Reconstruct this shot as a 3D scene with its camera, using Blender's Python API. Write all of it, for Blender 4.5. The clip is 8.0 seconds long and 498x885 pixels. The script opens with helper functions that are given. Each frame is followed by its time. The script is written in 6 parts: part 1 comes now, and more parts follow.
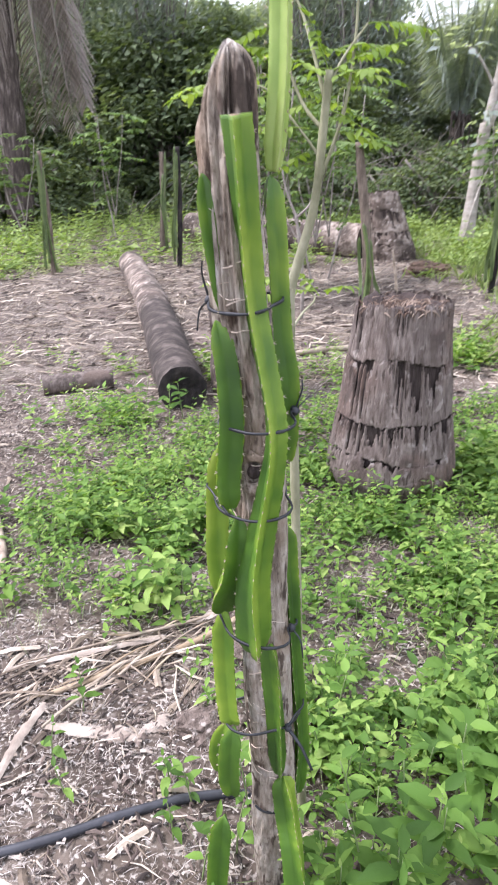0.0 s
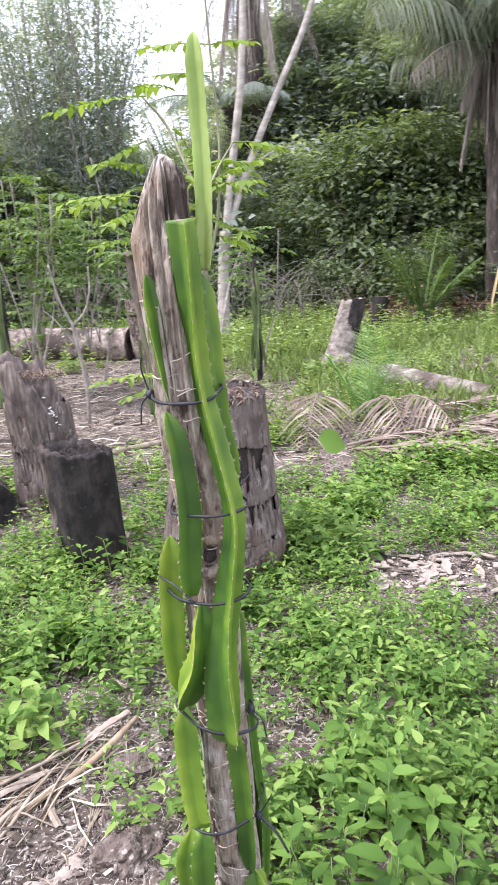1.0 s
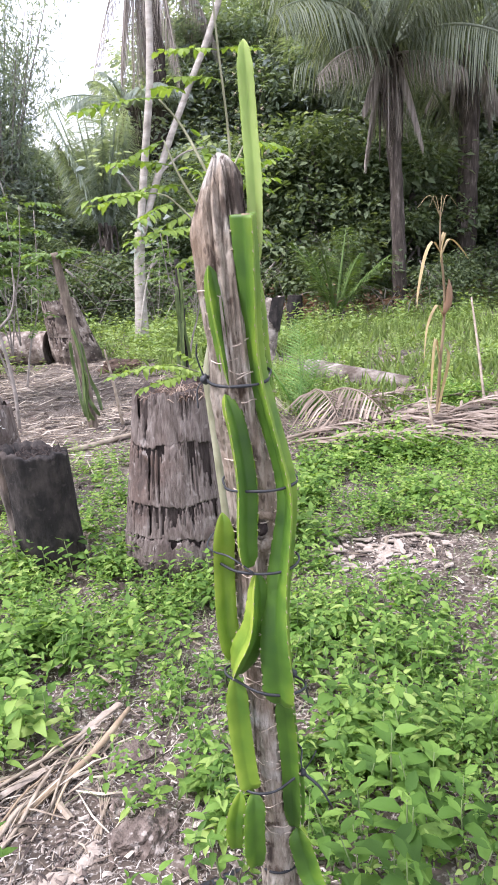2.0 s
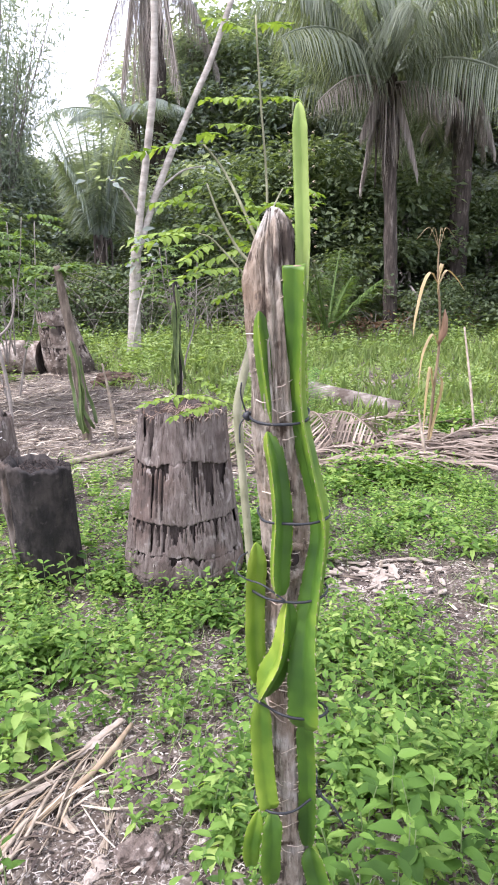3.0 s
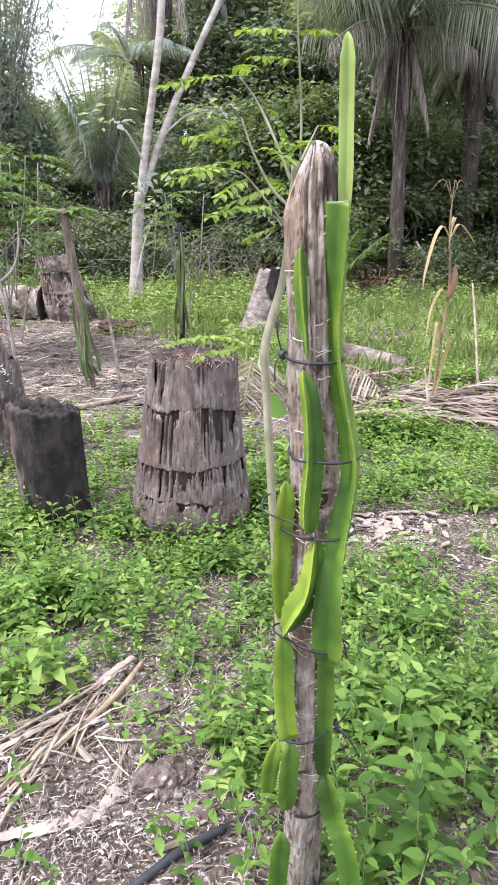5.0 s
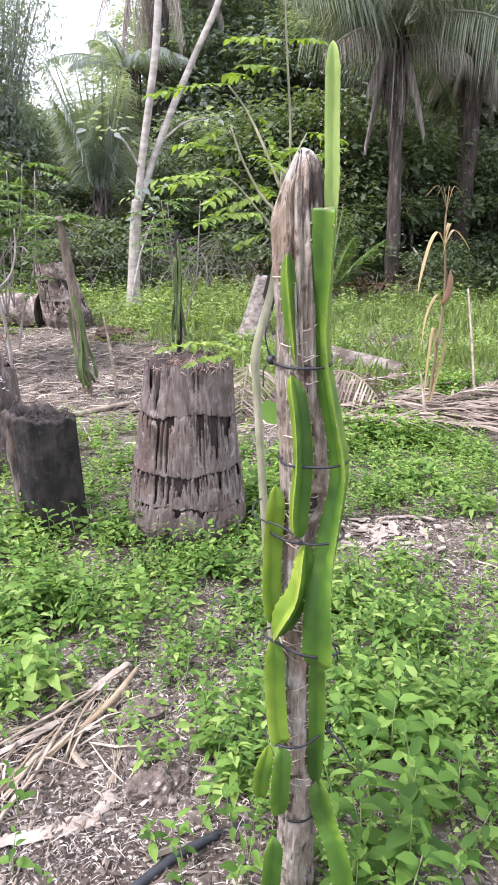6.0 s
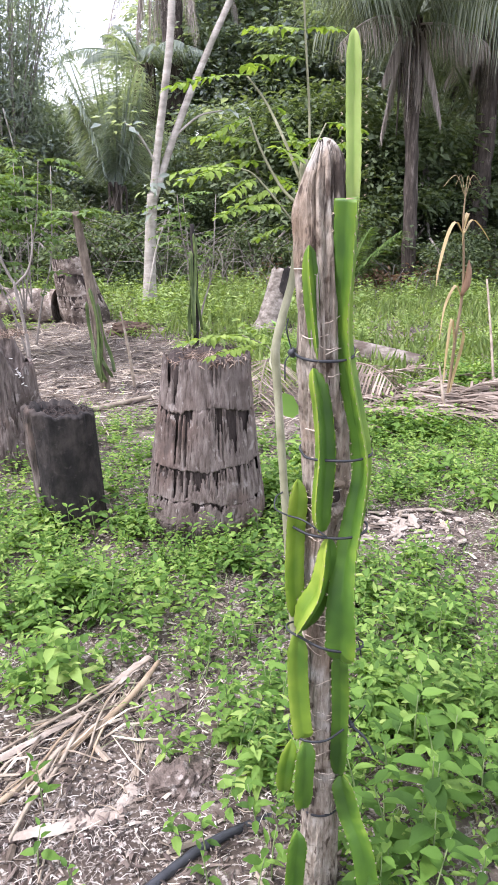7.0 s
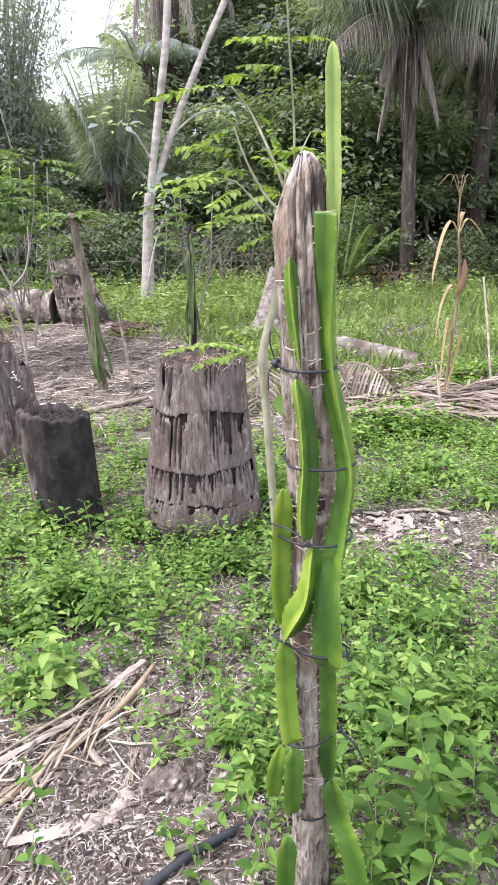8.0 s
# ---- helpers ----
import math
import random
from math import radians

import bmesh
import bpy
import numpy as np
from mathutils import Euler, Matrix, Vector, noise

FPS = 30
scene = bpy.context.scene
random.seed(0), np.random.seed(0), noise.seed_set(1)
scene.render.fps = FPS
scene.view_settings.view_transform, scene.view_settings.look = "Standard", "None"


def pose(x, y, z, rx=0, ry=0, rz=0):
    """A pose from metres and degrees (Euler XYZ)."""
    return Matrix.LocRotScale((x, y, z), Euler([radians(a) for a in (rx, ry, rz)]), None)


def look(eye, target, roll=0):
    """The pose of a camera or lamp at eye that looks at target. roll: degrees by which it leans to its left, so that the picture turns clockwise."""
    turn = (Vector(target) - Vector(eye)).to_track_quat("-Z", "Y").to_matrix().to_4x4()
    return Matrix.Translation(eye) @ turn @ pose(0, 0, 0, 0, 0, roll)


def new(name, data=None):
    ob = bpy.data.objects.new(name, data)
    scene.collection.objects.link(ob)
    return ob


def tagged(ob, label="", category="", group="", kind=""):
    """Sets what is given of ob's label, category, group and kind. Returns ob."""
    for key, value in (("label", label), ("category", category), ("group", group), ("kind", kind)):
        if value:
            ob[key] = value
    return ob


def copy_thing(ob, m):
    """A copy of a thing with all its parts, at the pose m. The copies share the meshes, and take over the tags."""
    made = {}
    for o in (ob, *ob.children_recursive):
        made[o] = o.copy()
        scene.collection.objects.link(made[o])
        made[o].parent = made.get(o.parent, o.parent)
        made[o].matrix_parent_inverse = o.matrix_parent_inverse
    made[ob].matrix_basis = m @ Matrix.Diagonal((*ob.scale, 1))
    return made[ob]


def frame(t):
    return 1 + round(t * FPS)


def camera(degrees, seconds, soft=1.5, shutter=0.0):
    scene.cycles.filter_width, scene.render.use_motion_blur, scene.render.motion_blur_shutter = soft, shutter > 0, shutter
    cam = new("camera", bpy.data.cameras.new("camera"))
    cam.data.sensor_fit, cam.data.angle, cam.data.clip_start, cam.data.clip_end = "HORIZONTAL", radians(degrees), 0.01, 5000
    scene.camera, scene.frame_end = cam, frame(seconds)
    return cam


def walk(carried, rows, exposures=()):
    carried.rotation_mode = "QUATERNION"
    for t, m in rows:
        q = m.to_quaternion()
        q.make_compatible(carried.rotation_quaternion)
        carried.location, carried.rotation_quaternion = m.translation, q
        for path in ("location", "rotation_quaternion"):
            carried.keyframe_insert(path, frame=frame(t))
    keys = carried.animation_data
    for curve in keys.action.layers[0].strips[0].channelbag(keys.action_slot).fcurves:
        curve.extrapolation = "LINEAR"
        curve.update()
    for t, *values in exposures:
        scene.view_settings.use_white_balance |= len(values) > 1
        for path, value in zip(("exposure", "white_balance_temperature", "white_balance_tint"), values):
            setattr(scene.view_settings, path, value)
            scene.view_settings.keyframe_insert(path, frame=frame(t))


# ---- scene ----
cam = camera(37.2, 8.0, soft=1.7, shutter=0.3)
PATH = [
    (0, (-0.017, 0.023, 1.552), (-0.013, 1.874, 0.795), -0.4),
    (0.5, (-0.185, -0.043, 1.555), (0.089, 1.845, 0.956), 1.3),
    (1, (-0.304, 0.024, 1.546), (0.325, 1.85, 1.028), -2.7),
    (1.5, (-0.471, 0.021, 1.552), (0.281, 1.791, 1.003), -2.5),
    (1.7, (-0.507, 0.034, 1.534), (0.316, 1.77, 0.977), -4.1),
    (2.8, (-0.656, 0.025, 1.598), (0.259, 1.74, 1.129), -0.6),
    (3, (-0.667, 0.027, 1.599), (0.237, 1.743, 1.108), -0.7),
    (3.5, (-0.699, 0.04, 1.601), (0.141, 1.784, 1.096), -0.6),
    (4, (-0.717, 0.051, 1.594), (0.093, 1.803, 1.069), -0.7),
    (4.5, (-0.729, 0.061, 1.577), (0.145, 1.762, 0.993), 0.9),
    (4.7, (-0.735, 0.056, 1.573), (0.171, 1.731, 0.959), 0.9),
    (5.8, (-0.733, 0.027, 1.573), (0.140, 1.729, 0.993), 1.2),
    (6, (-0.723, 0.029, 1.573), (0.181, 1.712, 0.981), 0.7),
    (6.5, (-0.737, 0.033, 1.568), (0.119, 1.735, 0.959), 1.2),
    (7, (-0.728, 0.04, 1.571), (0.134, 1.739, 0.962), -0.1),
    (7.5, (-0.717, 0.028, 1.598), (0.142, 1.725, 0.979), -0.9),
    (8, (-0.702, 0.024, 1.596), (0.156, 1.723, 0.98), -0.6),
]
walk(cam, [(t, look(eye, target, roll)) for t, eye, target, roll in PATH], exposures=[(0.0, 1.37, 5950, 24), (8.0, 1.37, 5950, 24)])

# ---- world and sun: bright overcast day ----
SUN_HIGH, SUN_WAY = 56.0, -84.0
world = bpy.data.worlds.new("overcast_sky")
scene.world = world
world.use_nodes = True
wn, wl = world.node_tree.nodes, world.node_tree.links
wn.clear()
sky = wn.new("ShaderNodeTexSky")
sky.sky_type, sky.sun_disc = "NISHITA", False
sky.sun_elevation, sky.sun_rotation = radians(SUN_HIGH), radians(SUN_WAY)
sky.air_density, sky.dust_density, sky.ozone_density = 1.0, 6.0, 1.0
cloud = wn.new("ShaderNodeMix")
cloud.data_type = "RGBA"
cloud.inputs[0].default_value = 0.75
cloud.inputs[7].default_value = (9.6, 10.0, 10.4, 1)
bg = wn.new("ShaderNodeBackground")
bg.inputs[1].default_value = 0.115
wo = wn.new("ShaderNodeOutputWorld")
wl.new(sky.outputs[0], cloud.inputs[6])
wl.new(cloud.outputs[2], bg.inputs[0])
wl.new(bg.outputs[0], wo.inputs[0])
sun_data = bpy.data.lights.new("sun", "SUN")
sun_data.energy, sun_data.angle, sun_data.color = 2.3, radians(11), (1.0, 0.97, 0.92)
sun = new("sun", sun_data)
sun.matrix_world = look((0, 0, 0), (-math.sin(radians(SUN_WAY)) * math.cos(radians(SUN_HIGH)), -math.cos(radians(SUN_WAY)) * math.cos(radians(SUN_HIGH)), -math.sin(radians(SUN_HIGH))))

# ---- mesh helpers ----
V = Vector
rng = random.Random(7)


class Geo:
    """Vertices and faces of one mesh."""

    def __init__(self):
        self.v, self.f = [], []

    def add(self, verts, faces):
        k = len(self.v)
        self.v += [tuple(p) for p in verts]
        self.f += [tuple(i + k for i in f) for f in faces]
        return self

    def arrays(self, verts, faces):
        k = len(self.v)
        self.v += np.asarray(verts).reshape(-1, 3).tolist()
        self.f += (np.asarray(faces) + k).tolist()
        return self

    tone = None

    def mesh(self, name, mat, smooth=True):
        me = bpy.data.meshes.new(name)
        me.from_pydata(self.v, [], self.f)
        if smooth:
            me.polygons.foreach_set("use_smooth", [True] * len(me.polygons))
        me.materials.append(mat)
        if self.tone:
            me.attributes.new("tone", "FLOAT", "POINT").data.foreach_set("value", self.tone)
        me.update()
        return me


def part(name, geo, mat, parent=None, label="", smooth=True):
    ob = new(name, geo if isinstance(geo, bpy.types.Mesh) else geo.mesh(name, mat, smooth))
    if parent:
        ob.parent = parent
    if label:
        ob["label"] = label
    return ob


def thing(name, label, category, at=(0, 0, 0), group="", kind=""):
    ob = new(name)
    ob.empty_display_size = 0.05
    ob.matrix_basis = Matrix.Translation(at)
    return tagged(ob, label, category, group, kind)


def spline(pts, n):
    """n + 1 points on a smooth curve through pts."""
    pts = [V(p) for p in pts]
    if len(pts) == 2:
        return [pts[0].lerp(pts[1], i / n) for i in range(n + 1)]
    ext = [2 * pts[0] - pts[1]] + pts + [2 * pts[-1] - pts[-2]]
    out, m = [], len(pts) - 1
    for i in range(n + 1):
        u = i / n * m
        k = min(int(u), m - 1)
        t = u - k
        a, b, c, d = ext[k:k + 4]
        out.append(0.5 * (2 * b + (c - a) * t + (2 * a - 5 * b + 4 * c - d) * t * t + (3 * b - a - 3 * c + d) * t ** 3))
    return out


def lerp_list(vals, u):
    x = u * (len(vals) - 1)
    k = min(int(x), len(vals) - 2)
    return vals[k] + (vals[k + 1] - vals[k]) * (x - k)


def frames_along(pts, side=V((1, 0, 0))):
    out = []
    for i, p in enumerate(pts):
        d = (pts[min(i + 1, len(pts) - 1)] - pts[max(i - 1, 0)]).normalized()
        a = side - d * side.dot(d)
        if a.length < 1e-4:
            a = V((0, 1, 0)) - d * d.y
        a.normalize()
        side = a
        out.append((p, d, a, d.cross(a)))
    return out


def tube(geo, pts, radii, sides=8, n=None, rough=0.0, freq=6.0, seed=0.0, caps=True, ridge=0.0, ridges=9):
    """A round bar along pts; rough and ridge give its surface relief."""
    path = spline(pts, n) if n else [V(p) for p in pts]
    rings = []
    for i, (p, d, a, b) in enumerate(frames_along(path)):
        u = i / (len(path) - 1)
        r = lerp_list(radii, u)
        ring = []
        for k in range(sides):
            t = 2 * math.pi * k / sides
            w = a * math.cos(t) + b * math.sin(t)
            q = 1.0
            if rough:
                q += rough * noise.noise(V((w.x * 1.6 + seed, w.y * 1.6, w.z * 1.6)) + p * freq)
            if ridge:
                q += ridge * noise.noise(V((math.cos(t) * ridges * 0.5 + seed, math.sin(t) * ridges * 0.5, u * 2.5)))
            ring.append(p + w * r * q)
        rings.append(ring)
    verts = [q for ring in rings for q in ring]
    faces = [(i * sides + k, i * sides + (k + 1) % sides, (i + 1) * sides + (k + 1) % sides, (i + 1) * sides + k)
             for i in range(len(path) - 1) for k in range(sides)]
    if caps:
        c = len(verts)
        verts += [path[0], path[-1]]
        m = (len(path) - 1) * sides
        faces += [(c, (k + 1) % sides, k) for k in range(sides)] + [(c + 1, m + k, m + (k + 1) % sides) for k in range(sides)]
    return geo.add(verts, faces)


def leaf(geo, p, d, up, length, width, fold=0.25, droop=0.25):
    """A pointed oval leaf with a folded middle, from p along d."""
    d = V(d).normalized()
    up = (V(up) - d * V(up).dot(d)).normalized()
    s = d.cross(up)
    p = V(p)

    def at(u, w):
        return p + d * (length * u) - up * (length * droop * u * u) + s * (w * width * 0.5) + up * (abs(w) * width * 0.5 * fold)
    rows = [at(0, 0)]
    for u, w in ((.10, .44), (.24, .92), (.42, .94), (.62, .90), (.79, .48), (.91, .26)):
        rows += [at(u, -w), at(u, 0), at(u + .03, w)]
    rows.append(at(1, 0))
    faces = [(0, 1, 2), (0, 2, 3), (16, 19, 17), (17, 19, 18)]
    for k in range(1, 16, 3):
        faces += [(k, k + 3, k + 4, k + 1), (k + 1, k + 4, k + 5, k + 2)]
    return geo.add(rows, faces)


def quick_leaves(geo, P, D, U, L, W, droop=0.15):
    """Many small folded leaves at once (numpy): two triangles each."""
    D = D / np.linalg.norm(D, axis=1)[:, None]
    S = np.cross(D, U)
    S /= np.linalg.norm(S, axis=1)[:, None] + 1e-9
    N = np.cross(S, D)
    L, W = L[:, None], W[:, None]
    mid = P + D * L * 0.45
    q = np.stack([P, mid - S * W * 0.5 + N * W * 0.12, P + D * L - N * L * droop, mid + S * W * 0.5 + N * W * 0.12], 1)
    k = np.arange(len(P))[:, None] * 4
    return geo.arrays(q, np.concatenate([k + np.array([[0, 1, 2]]), k + np.array([[0, 2, 3]])], 1).reshape(-1, 3))


def strips(geo, P, D, L, W, lift, bend, gen, shape=(.5, 1, .4)):
    """Many flat straws lying about: three cross rows each, with a bend and some thickness of arch."""
    D = D / np.linalg.norm(D, axis=1)[:, None]
    S = np.stack([-D[:, 1], D[:, 0], gen.normal(0, .35, len(P))], 1)
    S /= np.linalg.norm(S, axis=1)[:, None]
    L, W = L[:, None], W[:, None]
    Z = np.array([[0, 0, 1.0]])
    rows = []
    for u, w in zip((-.5, 0, .5), shape):
        c = P + D * L * u + Z * (lift[:, None] * (1 - 4 * u * u)) + S * (bend[:, None] * L * (u * u * 4))
        rows += [c - S * W * w * .5, c + Z * W * .22, c + S * W * w * .5]
    q = np.stack(rows, 1)
    k = np.arange(len(P))[:, None] * 9
    f = np.concatenate([k + np.array([[a, a + 1, a + 4, a + 3]]) for a in (0, 1, 3, 4)], 1).reshape(-1, 4)
    return geo.arrays(q, f)


# ---- materials ----
def mat_new(name):
    m = bpy.data.materials.new(name)
    m.use_nodes = True
    return m, m.node_tree.nodes, m.node_tree.links, m.node_tree.nodes["Principled BSDF"]


def ramp(nodes, stops):
    r = nodes.new("ShaderNodeValToRGB")
    while len(r.color_ramp.elements) < len(stops):
        r.color_ramp.elements.new(0.5)
    for e, (x, c) in zip(r.color_ramp.elements, stops):
        e.position, e.color = x, (*c, 1)
    return r


def surface(name, stops, scale=8.0, stretch=(1, 1, 1), rough=0.85, bump=0.4, bump_scale=40.0, spots=None, detail=6.0, island=0.0, spec=0.3, streaks=None):
    """Noise-coloured matt surface: large stains, fine grain, relief. spots: (scale, low, high, colour) blotches."""
    m, n, l, b = mat_new(name)
    co = n.new("ShaderNodeTexCoord")
    mp = n.new("ShaderNodeMapping")
    mp.inputs["Scale"].default_value = stretch
    l.new(co.outputs["Object"], mp.inputs[0])
    a = n.new("ShaderNodeTexNoise")
    a.inputs["Scale"].default_value, a.inputs["Detail"].default_value, a.inputs["Roughness"].default_value = scale, detail, 0.62
    l.new(mp.outputs[0], a.inputs["Vector"])
    r = ramp(n, stops)
    fac = a.outputs["Fac"]
    if island:
        g = n.new("ShaderNodeNewGeometry")
        mm = n.new("ShaderNodeMath")
        mm.operation = "MULTIPLY_ADD"
        mm.inputs[1].default_value, mm.inputs[2].default_value = island, -island / 2
        l.new(g.outputs["Random Per Island"], mm.inputs[0])
        ad = n.new("ShaderNodeMath")
        l.new(fac, ad.inputs[0]), l.new(mm.outputs[0], ad.inputs[1])
        fac = ad.outputs[0]
    l.new(fac, r.inputs[0])
    colour = r.outputs[0]
    for sc, lo, hi, c, along in [(*q, False) for q in spots or ()] + [(*q, True) for q in streaks or ()]:
        s = n.new("ShaderNodeTexNoise")
        s.inputs["Scale"].default_value, s.inputs["Detail"].default_value = sc, 5.0
        l.new(mp.outputs[0] if along else co.outputs["Object"], s.inputs["Vector"])
        w = n.new("ShaderNodeMapRange")
        w.inputs[1].default_value, w.inputs[2].default_value = lo, hi
        l.new(s.outputs["Fac"], w.inputs[0])
        x = n.new("ShaderNodeMix")
        x.data_type = "RGBA"
        x.inputs[7].default_value = (*c, 1)
        l.new(w.outputs[0], x.inputs[0]), l.new(colour, x.inputs[6])
        colour = x.outputs[2]
    l.new(colour, b.inputs["Base Color"])
    b.inputs["Roughness"].default_value = rough
    b.inputs["Specular IOR Level"].default_value = spec
    if bump:
        g = n.new("ShaderNodeTexNoise")
        g.inputs["Scale"].default_value, g.inputs["Detail"].default_value = bump_scale, 5.0
        l.new(mp.outputs[0], g.inputs["Vector"])
        bp = n.new("ShaderNodeBump")
        bp.inputs["Strength"].default_value, bp.inputs["Distance"].default_value = bump, 0.01
        l.new(g.outputs["Fac"], bp.inputs["Height"])
        l.new(bp.outputs[0], b.inputs["Normal"])
    return m


def foliage(name, stops, through_light=0.35, rough=0.58, by_object=False, spec=0.22, glow=(1.1, 1.15, 0.42)):
    """Leaves: colour varies leaf by leaf, and light passes through them."""
    m, n, l, b = mat_new(name)
    if by_object:
        src = n.new("ShaderNodeObjectInfo").outputs["Random"]
    else:
        src = n.new("ShaderNodeNewGeometry").outputs["Random Per Island"]
    co = n.new("ShaderNodeTexCoord")
    a = n.new("ShaderNodeTexNoise")
    a.inputs["Scale"].default_value, a.inputs["Detail"].default_value = 3.0, 4.0
    l.new(co.outputs["Object"], a.inputs["Vector"])
    mix = n.new("ShaderNodeMath")
    mix.operation = "MULTIPLY_ADD"
    mix.inputs[1].default_value = 0.6
    l.new(src, mix.inputs[0])
    sc = n.new("ShaderNodeMath")
    sc.operation = "MULTIPLY"
    sc.inputs[1].default_value = 0.4
    l.new(a.outputs["Fac"], sc.inputs[0]), l.new(sc.outputs[0], mix.inputs[2])
    r = ramp(n, stops)
    l.new(mix.outputs[0], r.inputs[0])
    l.new(r.outputs[0], b.inputs["Base Color"])
    fine = n.new("ShaderNodeTexNoise")
    fine.inputs["Scale"].default_value, fine.inputs["Detail"].default_value = 70.0, 3.0
    l.new(co.outputs["Object"], fine.inputs["Vector"])
    bp = n.new("ShaderNodeBump")
    bp.inputs["Strength"].default_value, bp.inputs["Distance"].default_value = .5, .004
    l.new(fine.outputs["Fac"], bp.inputs["Height"]), l.new(bp.outputs[0], b.inputs["Normal"])
    b.inputs["Roughness"].default_value = rough
    b.inputs["Specular IOR Level"].default_value = spec
    t = n.new("ShaderNodeBsdfTranslucent")
    tc = n.new("ShaderNodeMix")
    tc.data_type, tc.blend_type = "RGBA", "MULTIPLY"
    tc.inputs[0].default_value = 1.0
    tc.inputs[7].default_value = (*glow, 1)
    l.new(r.outputs[0], tc.inputs[6]), l.new(tc.outputs[2], t.inputs[0])
    mx = n.new("ShaderNodeMixShader")
    mx.inputs[0].default_value = through_light
    l.new(b.outputs[0], mx.inputs[1]), l.new(t.outputs[0], mx.inputs[2])
    l.new(mx.outputs[0], n["Material Output"].inputs[0])
    return m


M_SOIL = surface("soil", [(.3, (.036, .026, .020)), (.5, (.073, .057, .043)), (.70, (.17, .14, .112))], 3.0, bump=0.9, bump_scale=30, rough=.95, detail=10,
                 spots=[(24, .60, .70, (.21, .182, .15)), (70, .55, .64, (.33, .30, .26)), (1.1, .5, .75, (.125, .098, .080))])
M_STRAW = surface("straw", [(.15, (.06, .045, .032)), (.45, (.19, .152, .110)), (.68, (.34, .287, .218)), (.92, (.52, .46, .37))], 14, island=0.8, rough=.8, bump=.3, bump_scale=90)
M_CANE = surface("dry_cane", [(.25, (.13, .093, .058)), (.5, (.27, .205, .13)), (.75, (.43, .355, .25))], 9, rough=.7, bump=.3, bump_scale=40)
M_CHIP = surface("bark_chips", [(.2, (.09, .068, .052)), (.5, (.255, .213, .17)), (.85, (.43, .385, .33))], 12, island=0.8, rough=.85, bump=.4, bump_scale=70)
M_PALECHIP = surface("pale_husk_flakes", [(.2, (.13, .108, .088)), (.5, (.29, .258, .22)), (.9, (.54, .50, .45))], 30, island=0.9, rough=.9, bump=.4, bump_scale=80)
M_ASH = surface("white_ash", [(.3, (.5, .48, .46)), (.6, (.76, .75, .73))], 30, rough=.95, bump=.8, bump_scale=60, island=.3)
M_DARKBIT = surface("dark_litter", [(.2, (.03, .024, .02)), (.5, (.08, .06, .05)), (.8, (.17, .135, .11))], 14, island=0.7, rough=.9, bump=.4)
M_POST = surface("weathered_wood", [(.24, (.10, .078, .058)), (.40, (.20, .165, .125)), (.54, (.30, .262, .208)), (.74, (.46, .425, .368))], 10.0, (4.5, 4.5, 1.5), rough=.95, bump=1.0, bump_scale=26,
                 spots=[(5, .54, .68, (.21, .152, .102)), (34, .60, .69, (.085, .062, .044)), (9, .58, .68, (.42, .395, .35))], streaks=[(4, .60, .65, (.06, .046, .035)), (14, .62, .68, (.085, .064, .048))])
M_RUBBER = surface("black_rubber", [(.3, (.012, .014, .016)), (.7, (.035, .038, .042))], 30, rough=.55, bump=.15, spec=.4)
M_HOSE = surface("black_hose", [(.3, (.012, .013, .016)), (.7, (.04, .042, .048))], 12, rough=.45, bump=.1, spec=.5)
M_ROOT = surface("pale_root", [(.3, (.42, .33, .25)), (.7, (.62, .54, .45))], 20, rough=.8, bump=.2)
M_SAPBARK = surface("green_grey_bark", [(.3, (.13, .13, .07)), (.55, (.235, .235, .145)), (.75, (.36, .35, .25))], 18, (1, 1, .5), rough=.8, bump=.4, bump_scale=60)
M_STUMP = surface("palm_bark", [(.24, (.048, .037, .031)), (.40, (.106, .084, .071)), (.56, (.162, .133, .115)), (.78, (.262, .228, .202))], 8, (6, 6, 1.2), rough=.93, bump=.9, bump_scale=44,
                  spots=[(3.4, .50, .66, (.145, .098, .076)), (7, .56, .66, (.085, .065, .055)), (18, .60, .68, (.26, .228, .203))], streaks=[(11, .58, .66, (.065, .049, .040))])
M_CORE = surface("dark_palm_fibre", [(.3, (.022, .016, .014)), (.6, (.065, .05, .043)), (.8, (.12, .095, .08))], 8, (7, 7, 1), rough=.95, bump=1.0, bump_scale=20)
M_FIBRE = surface("torn_brown_fibre", [(.25, (.06, .04, .03)), (.5, (.17, .115, .08)), (.75, (.33, .26, .20))], 10, island=.6, rough=.95, bump=.5)
M_CHAR = surface("charred_wood", [(.28, (.009, .008, .007)), (.48, (.022, .019, .017)), (.66, (.050, .042, .036)), (.82, (.09, .074, .06))], 9, (1.5, 1.5, .9), rough=.9, bump=1.0, bump_scale=34,
                 spots=[(3.2, .56, .70, (.070, .055, .045)), (26, .62, .70, (.055, .046, .040))])
M_HOLLOW = surface("brown_burnt_wood", [(.3, (.035, .028, .024)), (.48, (.10, .080, .067)), (.66, (.20, .168, .145)), (.84, (.34, .30, .27))], 7, (5, 5, .9), rough=.9, bump=1.0, bump_scale=20,
                   spots=[(3, .52, .62, (.04, .032, .027)), (6, .58, .66, (.115, .088, .070))])
M_CLOD = surface("soil_clod", [(.3, (.055, .042, .033)), (.52, (.125, .098, .080)), (.78, (.25, .21, .18))], 16, (2.5, 1, 2.5), rough=.95, bump=1.0, bump_scale=60, spots=[(40, .58, .66, (.30, .265, .23))])
